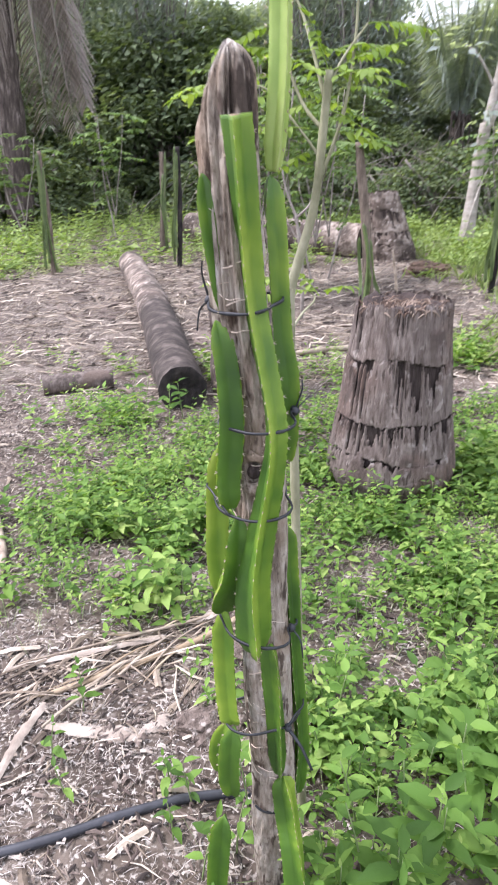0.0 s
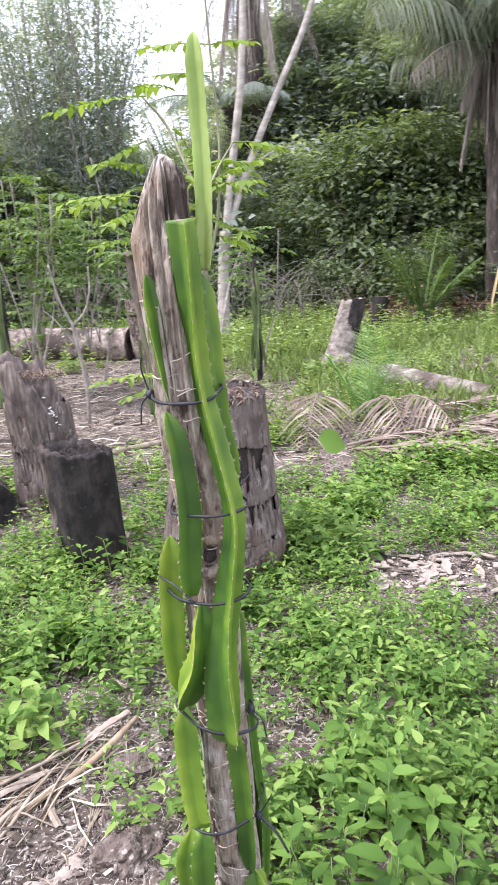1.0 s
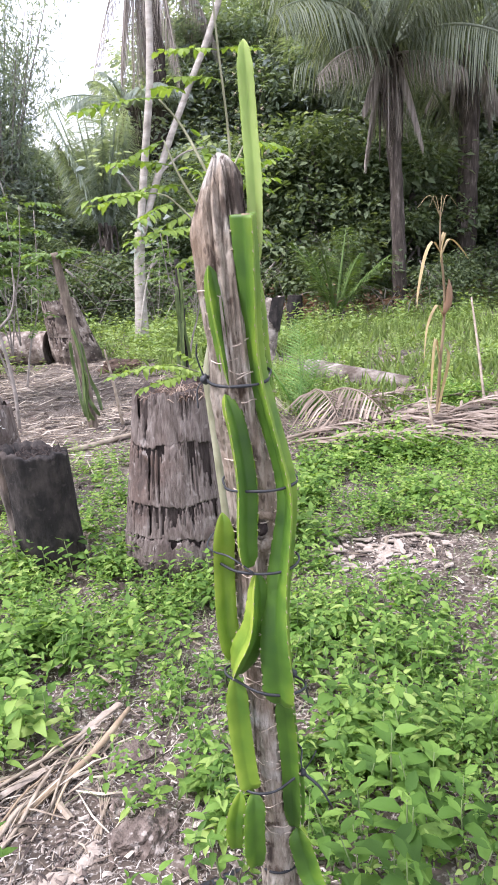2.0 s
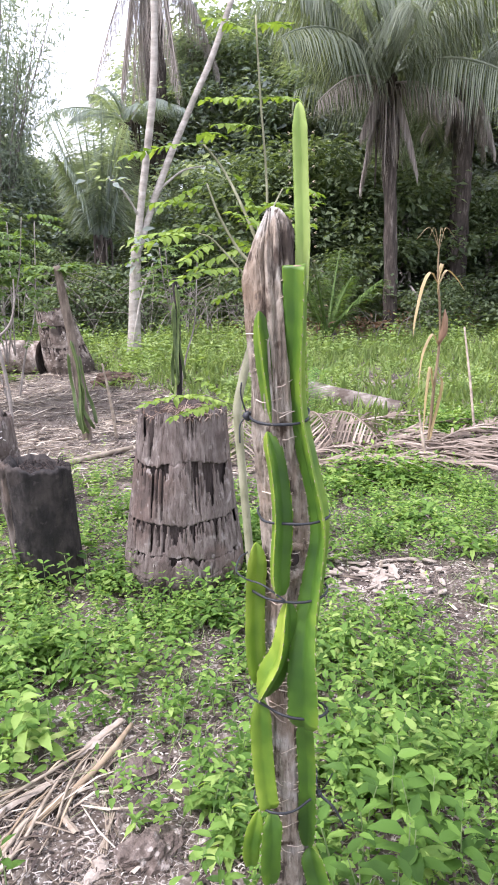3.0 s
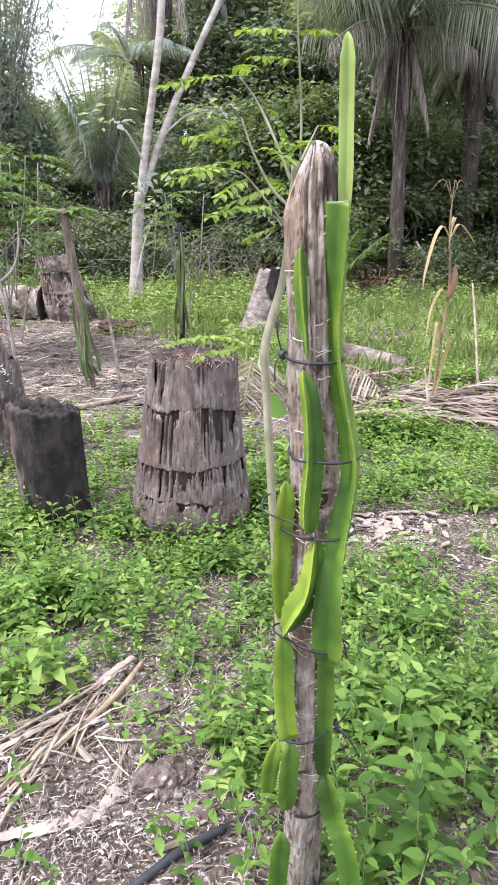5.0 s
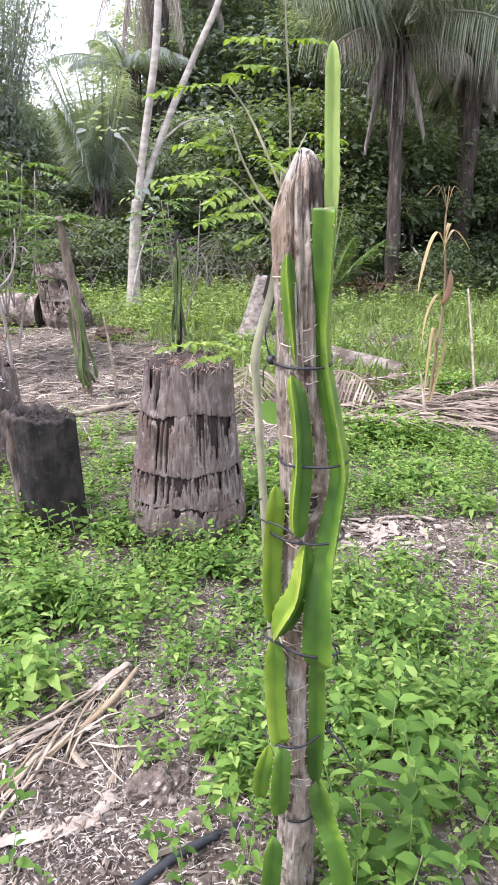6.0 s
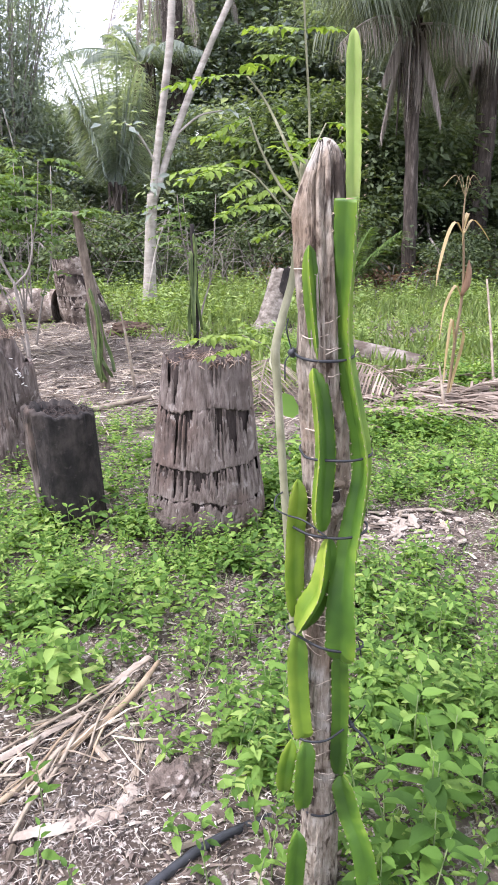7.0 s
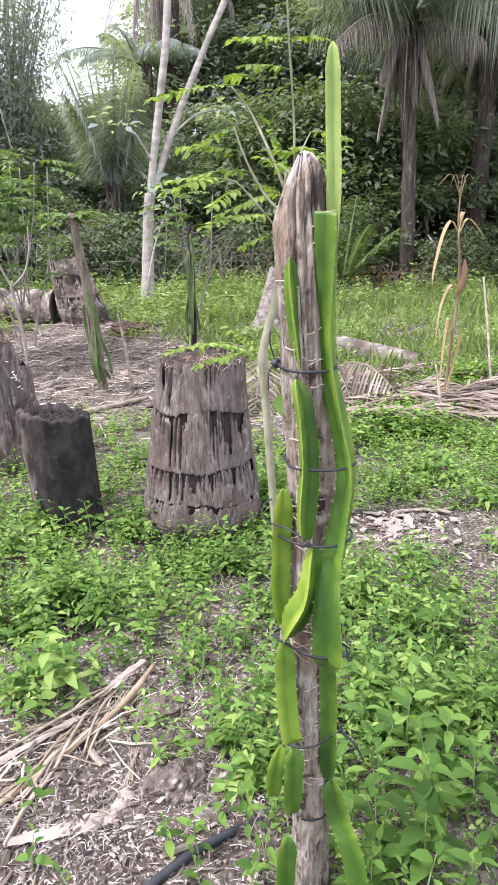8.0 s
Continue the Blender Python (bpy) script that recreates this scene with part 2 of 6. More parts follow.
M_FUNGUS = surface("white_fungus", [(.3, (.62, .60, .55)), (.7, (.8, .79, .75))], 20, rough=.7, bump=.2)
M_LOG = surface("fallen_palm_bark", [(.28, (.045, .035, .028)), (.42, (.13, .10, .08)), (.56, (.25, .208, .17)), (.72, (.42, .375, .325))], 9, rough=.9, bump=1.0, bump_scale=24,
                spots=[(3.0, .46, .60, (.055, .043, .034)), (14, .56, .66, (.07, .053, .04)), (26, .60, .68, (.36, .32, .28))])
M_BURNTBARK = surface("burnt_palm_bark", [(.3, (.014, .011, .009)), (.5, (.045, .036, .030)), (.72, (.14, .118, .10))], 7, rough=.92, bump=1.0, bump_scale=26)
M_WHITEWOOD = surface("pale_barkless_wood", [(.25, (.045, .036, .028)), (.45, (.15, .13, .106)), (.68, (.36, .325, .28))], 9, (1, 1, 1.6), rough=.9, bump=1.0, bump_scale=30,
                      spots=[(4.5, .54, .66, (.075, .058, .045)), (20, .58, .70, (.13, .108, .088))])
M_TREE = surface("pale_tree_bark", [(.25, (.15, .135, .11)), (.5, (.31, .285, .24)), (.75, (.50, .465, .41))], 4, (1, 1, 2.2), rough=.85, bump=.5, bump_scale=20,
                 spots=[(2.2, .58, .7, (.20, .19, .15))])
M_BRANCH = surface("grey_twig_bark", [(.3, (.13, .112, .093)), (.55, (.26, .232, .20)), (.8, (.42, .39, .35))], 10, rough=.9, bump=.4)
M_FPOST = surface("reddish_post_bark", [(.3, (.075, .058, .044)), (.55, (.165, .133, .10)), (.8, (.28, .235, .185))], 9, (4, 4, 1), rough=.9, bump=.6)
M_PALMTRUNK = surface("old_palm_trunk", [(.3, (.022, .017, .014)), (.55, (.075, .061, .050)), (.8, (.27, .235, .205))], 7, (3, 3, .5), rough=.95, bump=.9, bump_scale=10)
M_WEED = foliage("weed_leaf", [(.12, (.042, .092, .018)), (.36, (.100, .195, .036)), (.62, (.185, .305, .062)), (.84, (.33, .43, .125)), (.97, (.46, .50, .20))], .42)
M_WEED_OB = foliage("weed_leaf_near", [(.15, (.040, .092, .015)), (.45, (.092, .185, .030)), (.7, (.155, .275, .050)), (.95, (.29, .41, .105))], .42, by_object=True)
M_WEEDSTEM = surface("weed_stem", [(.3, (.10, .16, .05)), (.7, (.22, .27, .11))], 20, rough=.7, bump=.1)
M_YELLOW = foliage("bright_compound_leaf", [(.15, (.11, .185, .035)), (.5, (.20, .29, .055)), (.9, (.33, .42, .11))], .42)
M_SAP2LEAF = foliage("feathery_leaf", [(.15, (.055, .10, .03)), (.5, (.115, .185, .052)), (.9, (.22, .30, .10))], .4)
# both forest leaf colours are paled, the second also greyed, as painted distance haze
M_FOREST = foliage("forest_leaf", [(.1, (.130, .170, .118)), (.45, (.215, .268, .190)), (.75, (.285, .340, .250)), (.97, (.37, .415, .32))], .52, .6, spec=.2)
M_FOREST_HAZE = foliage("forest_leaf_hazed", [(.1, (.20, .242, .225)), (.45, (.295, .342, .320)), (.75, (.37, .415, .395)), (.97, (.46, .49, .475))], .54, .65, spec=.2)
M_UNDER = foliage("undergrowth_leaf", [(.1, (.060, .088, .044)), (.45, (.115, .155, .080)), (.75, (.18, .225, .120)), (.97, (.27, .31, .18))], .42, .6, spec=.25)
M_FARWEED = foliage("pale_weed_leaf", [(.15, (.13, .20, .065)), (.45, (.22, .31, .10)), (.7, (.31, .40, .15)), (.95, (.43, .51, .23))], .42)
M_GRASS = foliage("grass_blade", [(.1, (.15, .22, .075)), (.5, (.25, .34, .12)), (.9, (.40, .47, .22))], .45)
M_PALM = foliage("palm_leaflet", [(.1, (.092, .112, .080)), (.5, (.165, .192, .142)), (.9, (.30, .325, .255))], .42)
M_PALMLIGHT = foliage("young_palm_leaflet", [(.1, (.09, .19, .05)), (.5, (.16, .30, .08)), (.9, (.26, .40, .14))], .35)
M_DEAD = foliage("dead_palm_leaflet", [(.1, (.16, .14, .12)), (.5, (.33, .29, .25)), (.9, (.53, .48, .43))], .3, glow=(1, .95, .85))
M_HEAP = foliage("dry_frond", [(.1, (.085, .064, .048)), (.5, (.215, .168, .128)), (.9, (.42, .35, .28))], .15, glow=(1, .95, .85))
M_DEADLEAF = foliage("dead_leaf", [(.1, (.10, .055, .03)), (.5, (.22, .13, .075)), (.9, (.38, .27, .18))], .2, glow=(1, .85, .6))
M_CORN = foliage("dry_corn_leaf", [(.1, (.20, .145, .07)), (.5, (.38, .295, .15)), (.9, (.60, .52, .35))], .3, glow=(1, .9, .6))
M_CORNSTALK = surface("dry_corn_stalk", [(.3, (.13, .09, .05)), (.7, (.27, .205, .12))], 12, (1, 1, .3), rough=.8, bump=.2)


def cactus_skin(name, stops, see):
    m, n, l, b = mat_new(name)
    co = n.new("ShaderNodeTexCoord")
    a = n.new("ShaderNodeTexNoise")
    a.inputs["Scale"].default_value, a.inputs["Detail"].default_value = 14.0, 5.0
    l.new(co.outputs["Object"], a.inputs["Vector"])
    # tone: per-vertex colour shift that includes the painted light of the stem faces
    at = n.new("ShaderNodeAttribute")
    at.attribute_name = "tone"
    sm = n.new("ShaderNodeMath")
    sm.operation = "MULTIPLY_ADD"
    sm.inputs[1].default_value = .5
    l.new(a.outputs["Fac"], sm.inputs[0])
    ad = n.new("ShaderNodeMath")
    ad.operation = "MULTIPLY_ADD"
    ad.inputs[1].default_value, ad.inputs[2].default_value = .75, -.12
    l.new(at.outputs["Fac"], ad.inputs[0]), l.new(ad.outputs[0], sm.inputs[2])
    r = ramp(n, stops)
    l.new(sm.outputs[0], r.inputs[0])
    l.new(r.outputs[0], b.inputs["Base Color"])
    b.inputs["Roughness"].default_value = .48
    b.inputs["Specular IOR Level"].default_value = .4
    f = n.new("ShaderNodeTexNoise")
    f.inputs["Scale"].default_value = 120.0
    l.new(co.outputs["Object"], f.inputs["Vector"])
    bp = n.new("ShaderNodeBump")
    bp.inputs["Strength"].default_value, bp.inputs["Distance"].default_value = .12, .003
    l.new(f.outputs["Fac"], bp.inputs["Height"]), l.new(bp.outputs[0], b.inputs["Normal"])
    t = n.new("ShaderNodeBsdfTranslucent")
    t.inputs[0].default_value = (.30, .50, .03, 1)
    mx = n.new("ShaderNodeMixShader")
    mx.inputs[0].default_value = see
    l.new(b.outputs[0], mx.inputs[1]), l.new(t.outputs[0], mx.inputs[2])
    l.new(mx.outputs[0], n["Material Output"].inputs[0])
    return m


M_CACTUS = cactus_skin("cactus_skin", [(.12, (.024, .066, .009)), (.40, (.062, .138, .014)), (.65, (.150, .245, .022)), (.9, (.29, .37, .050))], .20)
M_CACTUSFAR = cactus_skin("old_cactus_skin", [(.25, (.035, .055, .018)), (.5, (.07, .105, .032)), (.75, (.13, .17, .055))], .10)
M_SHOOT = cactus_skin("young_cactus_skin", [(.2, (.14, .22, .045)), (.5, (.26, .36, .085)), (.75, (.37, .46, .13)), (.95, (.45, .51, .19))], .3)
M_SPINE = surface("pale_spine", [(.3, (.26, .22, .14)), (.7, (.42, .37, .26))], 10, bump=0)


# ---- ground ----
def bare(x, y):
    """0 where weeds grow thick, 1 where the soil lies bare."""
    def spot(cx, cy, rx, ry):
        return max(0.0, 1 - ((x - cx) / rx) ** 2 - ((y - cy) / ry) ** 2)
    b = 0.0
    b = max(b, 1.6 * spot(-0.75, 1.45, 0.92, 0.80))
    b = max(b, 1.5 * spot(-1.9, 3.3, 1.1, 1.9))
    b = max(b, 1.8 * spot(-0.6, 7.6, 3.4, 3.0))
    b = max(b, 1.5 * spot(1.3, 7.6, 1.7, 2.3))
    b = max(b, 1.4 * spot(1.5, 2.75, 0.42, 0.33))
    b = max(b, 1.2 * spot(1.45, 4.6, 0.8, 0.9))
    b = max(b, 1.0 * spot(2.6, 5.0, 1.1, 0.7))
    b = max(b, 1.0 * spot(8.3, 12.6, 2.4, 1.3))
    return min(1.0, b)


def height(x, y):
    return (0.035 * noise.noise(V((x * .9, y * .9, 0))) + 0.014 * noise.noise(V((x * 4, y * 4, 3))) + 0.006 * noise.noise(V((x * 13, y * 13, 7)))) * (1.0 if y > 0 else .5)


def axis_steps(near, far, step):
    out, x, s = [0.0], 0.0, step
    while x < far:
        x += s
        out.append(x)
        if x > near:
            s *= 1.22
    return out


def build_ground():
    xs = axis_steps(4.5, 900, .055)
    xs = [-v for v in xs[:0:-1]] + xs
    ys = axis_steps(6.0, 900, .055)
    ys = [-v for v in axis_steps(.4, 900, .1)[:0:-1]] + ys
    g = Geo()
    g.v = [(x + .6, y, height(x + .6, y)) for y in ys for x in xs]
    w = len(xs)
    g.f = [(j * w + i, j * w + i + 1, (j + 1) * w + i + 1, (j + 1) * w + i) for j in range(len(ys) - 1) for i in range(w - 1)]
    ob = part("ground", g, M_SOIL)
    tagged(ob, "grey-brown soil with ash, straw and leaf litter", "ground", kind="structure")


build_ground()


# ---- main post with climbing cactus ----
POST = [(0.049, 1.198, -0.12), (0.035, 1.185, 0.2), (0.025, 1.173, 0.5), (0.005, 1.159, 0.89), (-0.005, 1.149, 1.13), (-0.027, 1.136, 1.32), (-0.04, 1.133, 1.51), (-0.043, 1.136, 1.6), (-0.041, 1.132, 1.672)]


def post_axis(z):
    for a, b in zip(POST, POST[1:]):
        if z <= b[2]:
            return V(a).lerp(V(b), (z - a[2]) / (b[2] - a[2]))
    return V(POST[-1])


def build_post():
    ob = thing("wooden_post", "weathered grey-brown wooden post with a split slanting top", "post", (POST[1][0], POST[1][1], 0))
    o = V(ob.location)
    g = Geo()
    n, sides = 190, 110
    path = spline([V(p) - o for p in POST], n)
    verts = []
    for i, p in enumerate(path):
        u = i / n
        z = p.z
        r = .0435
        for k in range(sides):
            t = 2 * math.pi * k / sides
            c, s = math.cos(t), math.sin(t)
            q = r * (1 + .16 * noise.noise(V((c * 1.2, s * 1.2, z * 4.5))) + .07 * noise.noise(V((c * 5, s * 5, z * 1.4 + 5))) + .055 * noise.noise(V((c * 11, s * 11, z * 5))) + .035 * noise.noise(V((c * 24, s * 24, z * 9))))
            q -= r * .20 * max(0, noise.noise(V((c * 9 + 9, s * 9, z * 2.1))) - .15) * (1 + 2 * (z > 1.25))
            lef = .5 + .5 * (-.82 * c + .57 * s)
            low = 1.605 - .05 * lef
            top = min(1, max(0, (z - low) / (1.672 - low)))
            q *= .12 + .88 * (1 - top ** (2.8 - 1.5 * lef)) ** (.5 + .5 * lef)
            q -= r * .09 * max(0, 1 - abs(noise.noise(V((c * 2.2 + .8 * noise.noise(V((z * 9, c, s))), s * 2.2, z * 2.4 + 2)))) * 8) * min(1, max(.25, (z - 1.1) / .3))
            q += r * .06 * noise.noise(V((c * 3, s * 3, z * 22))) + r * .05 * noise.noise(V((c * 16, s * 16, z * 16)))
            if z > 1.2:
                q -= r * .22 * max(0, noise.noise(V((c * 3.5 + 3, s * 3.5, z * 5.2))) - .05) * min(1, (z - 1.2) / .15)
            hole = (z - 1.060) ** 2 / .0008 + ((t - 4.60) / .34) ** 2
            q -= r * .55 * max(0, 1 - hole)
            ring_k = (z - 1.05) ** 2 / .0036 + ((t - 4.60) / .9) ** 2
            q += r * .26 * max(0, 1 - ring_k)
            verts.append((p.x + c * q, p.y + s * q, p.z + .012 * top * noise.noise(V((c * 2, s * 2, 4)))))
    faces = [(i * sides + k, i * sides + (k + 1) % sides, (i + 1) * sides + (k + 1) % sides, (i + 1) * sides + k) for i in range(n) for k in range(sides)]
    faces.append(tuple(n * sides + k for k in range(sides)))
    g.add(verts, faces)
    part("shaft", g, M_POST, ob)
    # old knot with a dark hole
    d = V((-.112, -.994, 0))
    sd = V((-d.y, d.x, 0))
    c = post_axis(1.060) - o + d * .0455
    ring, pit = Geo(), Geo()
    loop = [c + sd * (.023 * math.cos(t)) + V((0, 0, .030 * math.sin(t) - .004)) - d * .010 * math.cos(t) ** 2 for t in [i * math.pi / 9 for i in range(19)]]
    tube(ring, loop, [.007, .010, .006, .011, .007], 8, rough=.5, freq=40, caps=False)
    part("knot_rim", ring, M_POST, ob)
    tube(pit, [c - d * .004 + V((0, 0, -.004)), c + d * .0035 + V((0, 0, -.004))], [.013, .008], 12, 4, rough=.4, freq=60)
    part("knot_hole", pit, M_CORE, ob, "dark rotten hole in the knot")


build_post()


def cactus_stem(pts, width, out, tip=True, base_taper=.55, n=None, wing=1.0, seed=0, long_tip=.022, slim=1.0, face_light=(.5, .5, .5)):
    """A three-winged climbing cactus stem with scalloped edges; out: the way its front wing points."""
    length = sum((V(a) - V(b)).length for a, b in zip(pts, pts[1:]))
    n = n or max(12, int(length / .004))
    path = spline(pts, n)
    g = Geo()
    spines = []
    out = V(out)
    widths = width if isinstance(width, (list, tuple)) else [width, width]
    tone = []
    per = 7
    row = 3 * per
    verts = []
    for i, (p, d, a, b) in enumerate(frames_along(path, out)):
        u = i / n
        s = u * length
        e = min(u, 1 - u) * length
        low = base_taper if u > .5 else .35
        width = lerp_list(widths, u)
        size = width * .60 * min(1.0, low + min(e / .035, 1) ** .7 * (1 - low))
        if tip and u < .5:
            size *= min(1, (s / long_tip) ** .5 + .22)
        elif u < .5:
            size = width * .60
        twist = .25 * math.sin(s * 5 + seed * 2) + .12 * noise.noise(V((seed, s * 7, 1)))
        for f in range(3):
            for k in range(per):
                t = 2 * math.pi * (f + k / (per - 1)) / 3
                w = .5 + .5 * math.cos(3 * t)
                scallop = 1.03 - .13 * (1 - abs(math.sin(s * math.pi / .024 + seed + f))) ** 2
                r = size * (.36 + .64 * w ** 2.1 * wing * (scallop if w > .8 else 1)) * (1 + .07 * noise.noise(V((seed + f, s * 14, 0))))
                verts.append(p + (a * math.cos(t + twist) * slim + b * math.sin(t + twist)) * r)
                # side and front hold painted light; rib margin and mottling belong to the skin
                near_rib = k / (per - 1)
                side = (face_light[f] * (1 - near_rib) + face_light[f] * near_rib)
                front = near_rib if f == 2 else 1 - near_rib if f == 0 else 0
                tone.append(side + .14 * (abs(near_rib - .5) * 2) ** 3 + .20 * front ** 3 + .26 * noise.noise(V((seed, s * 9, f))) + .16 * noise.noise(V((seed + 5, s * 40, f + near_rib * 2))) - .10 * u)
        if int(s / .024) != int((s + length / n) / .024) and 0 < i < n:
            for f in range(3):
                t = 2 * math.pi * f / 3 + twist
                w = a * math.cos(t) + b * math.sin(t)
                spines.append((p + w * size * .97, w, d))
    faces = [(i * row + f * per + k, i * row + f * per + k + 1, (i + 1) * row + f * per + k + 1, (i + 1) * row + f * per + k) for i in range(n) for f in range(3) for k in range(per - 1)]
    faces += [tuple(range(row))[::-1], tuple(n * row + k for k in range(row))]
    g.add(verts, faces)
    g.tone = tone
    sp = Geo()
    for p, w, d in spines:
        for q in (-.5, .5):
            tube(sp, [p, p + (w + d * q).normalized() * .0055], [.0011, .0003], 3, caps=False)
    return g, sp


STEMS = [
    # points from the upper end down, width, front wing
    ([(-0.03, 1.063, 1.582), (-0.022, 1.075, 1.494), (-0.015, 1.09, 1.402), (-0.007, 1.091, 1.327), (0.009, 1.082, 1.24), (0.023, 1.071, 1.159), (0.023, 1.065, 1.103), (0.012, 1.066, 1.021), (0.0, 1.066, 0.949), (-0.01, 1.059, 0.865), (-0.008, 1.059, 0.785), (-0.007, 1.066, 0.735)], (0.041, 0.038, 0.034, 0.033, 0.036, 0.046, 0.058, 0.06), (-0.12, -1, 0), False),
    ([(-0.077, 1.106, 1.51), (-0.07, 1.106, 1.44), (-0.06, 1.108, 1.376), (-0.05, 1.11, 1.318)], 0.03, (-0.8, -0.8, 0), True),
    ([(-0.063, 1.106, 1.305), (-0.049, 1.101, 1.233), (-0.043, 1.096, 1.146), (-0.049, 1.094, 1.051), (-0.047, 1.094, 1.0)], (0.03, 0.036, 0.038, 0.032), (-0.6, -0.9, 0), True),
    ([(-0.033, 1.086, 0.99), (-0.037, 1.085, 0.93), (-0.044, 1.092, 0.875), (-0.058, 1.11, 0.825), (-0.062, 1.137, 0.775)], (0.03, 0.044, 0.052, 0.046), (-0.8, -0.6, 0), True),
    ([(-0.06, 1.148, 0.768), (-0.06, 1.144, 0.664), (-0.054, 1.134, 0.558), (-0.047, 1.13, 0.52)], 0.04, (-1, -0.4, 0), True),
    ([(-0.061, 1.154, 1.085), (-0.067, 1.156, 0.98), (-0.069, 1.154, 0.88), (-0.06, 1.15, 0.8)], 0.038, (-1, -0.2, 0), True),
    ([(-0.047, 1.125, 0.517), (-0.056, 1.12, 0.439), (-0.053, 1.126, 0.343)], 0.04, (-1, -0.6, 0), True),
    ([(-0.062, 1.155, 0.5), (-0.078, 1.157, 0.43), (-0.077, 1.16, 0.37)], 0.034, (-1, 0.1, 0), True),
    ([(-0.07, 1.112, 0.3), (-0.084, 1.11, 0.15), (-0.089, 1.113, 0.0)], 0.042, (-1, -0.5, 0), True),
    ([(0.02, 1.114, 0.715), (0.032, 1.116, 0.569), (0.041, 1.126, 0.394)], 0.034, (0.4, -1, 0), True),
    ([(0.049, 1.129, 0.385), (0.061, 1.104, 0.297), (0.073, 1.067, 0.216), (0.085, 1.033, 0.03)], 0.046, (0.3, -1, 0), True),
    ([(0.018, 1.15, 1.505), (0.026, 1.15, 1.4), (0.035, 1.152, 1.27), (0.047, 1.156, 1.19), (0.048, 1.167, 1.05)], 0.032, (1, 0.1, 0), True),
    ([(0.05, 1.178, 0.92), (0.059, 1.18, 0.79), (0.071, 1.184, 0.6), (0.087, 1.19, 0.42), (0.082, 1.195, 0.27)], 0.03, (1, 0.1, 0), True),
    ([(0.032, 1.16, 1.845), (0.035, 1.156, 1.72), (0.033, 1.146, 1.622), (0.024, 1.138, 1.51)], 0.037, (0.65, -0.76, 0), True),
]


# how lit or shaded each of a stem's three faces is painted, dark green to yellow
FACE_LIGHT = [(.25, .3, .54), (.58, .4, .16), (.68, .4, .20), (.78, .4, .18), (.88, .6, .55), (.85, .6, .55), (.65, .5, .25), (.8, .6, .5), (.35, .3, .25), (.2, .3, .4), (.25, .3, .65), (.3, .3, .2), (.15, .15, .15), (.62, .7, .82)]


def build_cactus():
    ob = thing("dragon_fruit_cactus", "bright green three-winged climbing cactus tied to a wooden post", "cactus", (0.0, 1.09, 0))
    o = V(ob.location)
    for k, (pts, w, out, tip) in enumerate(STEMS):
        last = k == len(STEMS) - 1
        g, sp = cactus_stem([V(p) - o for p in pts], w, out, tip, seed=k * 1.7, long_tip=.016 if last else .022, slim=.62 if last else 1.0, face_light=FACE_LIGHT[k])
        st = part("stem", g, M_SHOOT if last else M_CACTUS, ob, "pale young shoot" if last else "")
        tagged(part("spine_row", sp, M_SPINE, st), kind="stuff")
    cut = Geo()
    tube(cut, [V((-0.03, 1.063, 1.580)) - o, V((-0.03, 1.063, 1.583)) - o], [.009, .006], 10, rough=.3, freq=90)
    part("cut_end", cut, M_CANE, ob, "pale brown dried cut end")
    # thin pale clinging roots
    for k in range(44):
        z = rng.uniform(.35, 1.5)
        a0, da, dz = rng.uniform(2.8, 4.6), rng.uniform(.14, .32), rng.uniform(-.005, .005)
        pts = []
        for i in range(5):
            a = a0 + i * da
            c = post_axis(z + i * dz) - o
            pts.append(c + V((math.cos(a) * .0455, math.sin(a) * .0455, .003 * math.sin(i * 1.4 + k))))
        g = Geo()
        tube(g, pts, [.0011, .0005], 5, 12)
        part("root", g, M_ROOT, ob)


build_cactus()


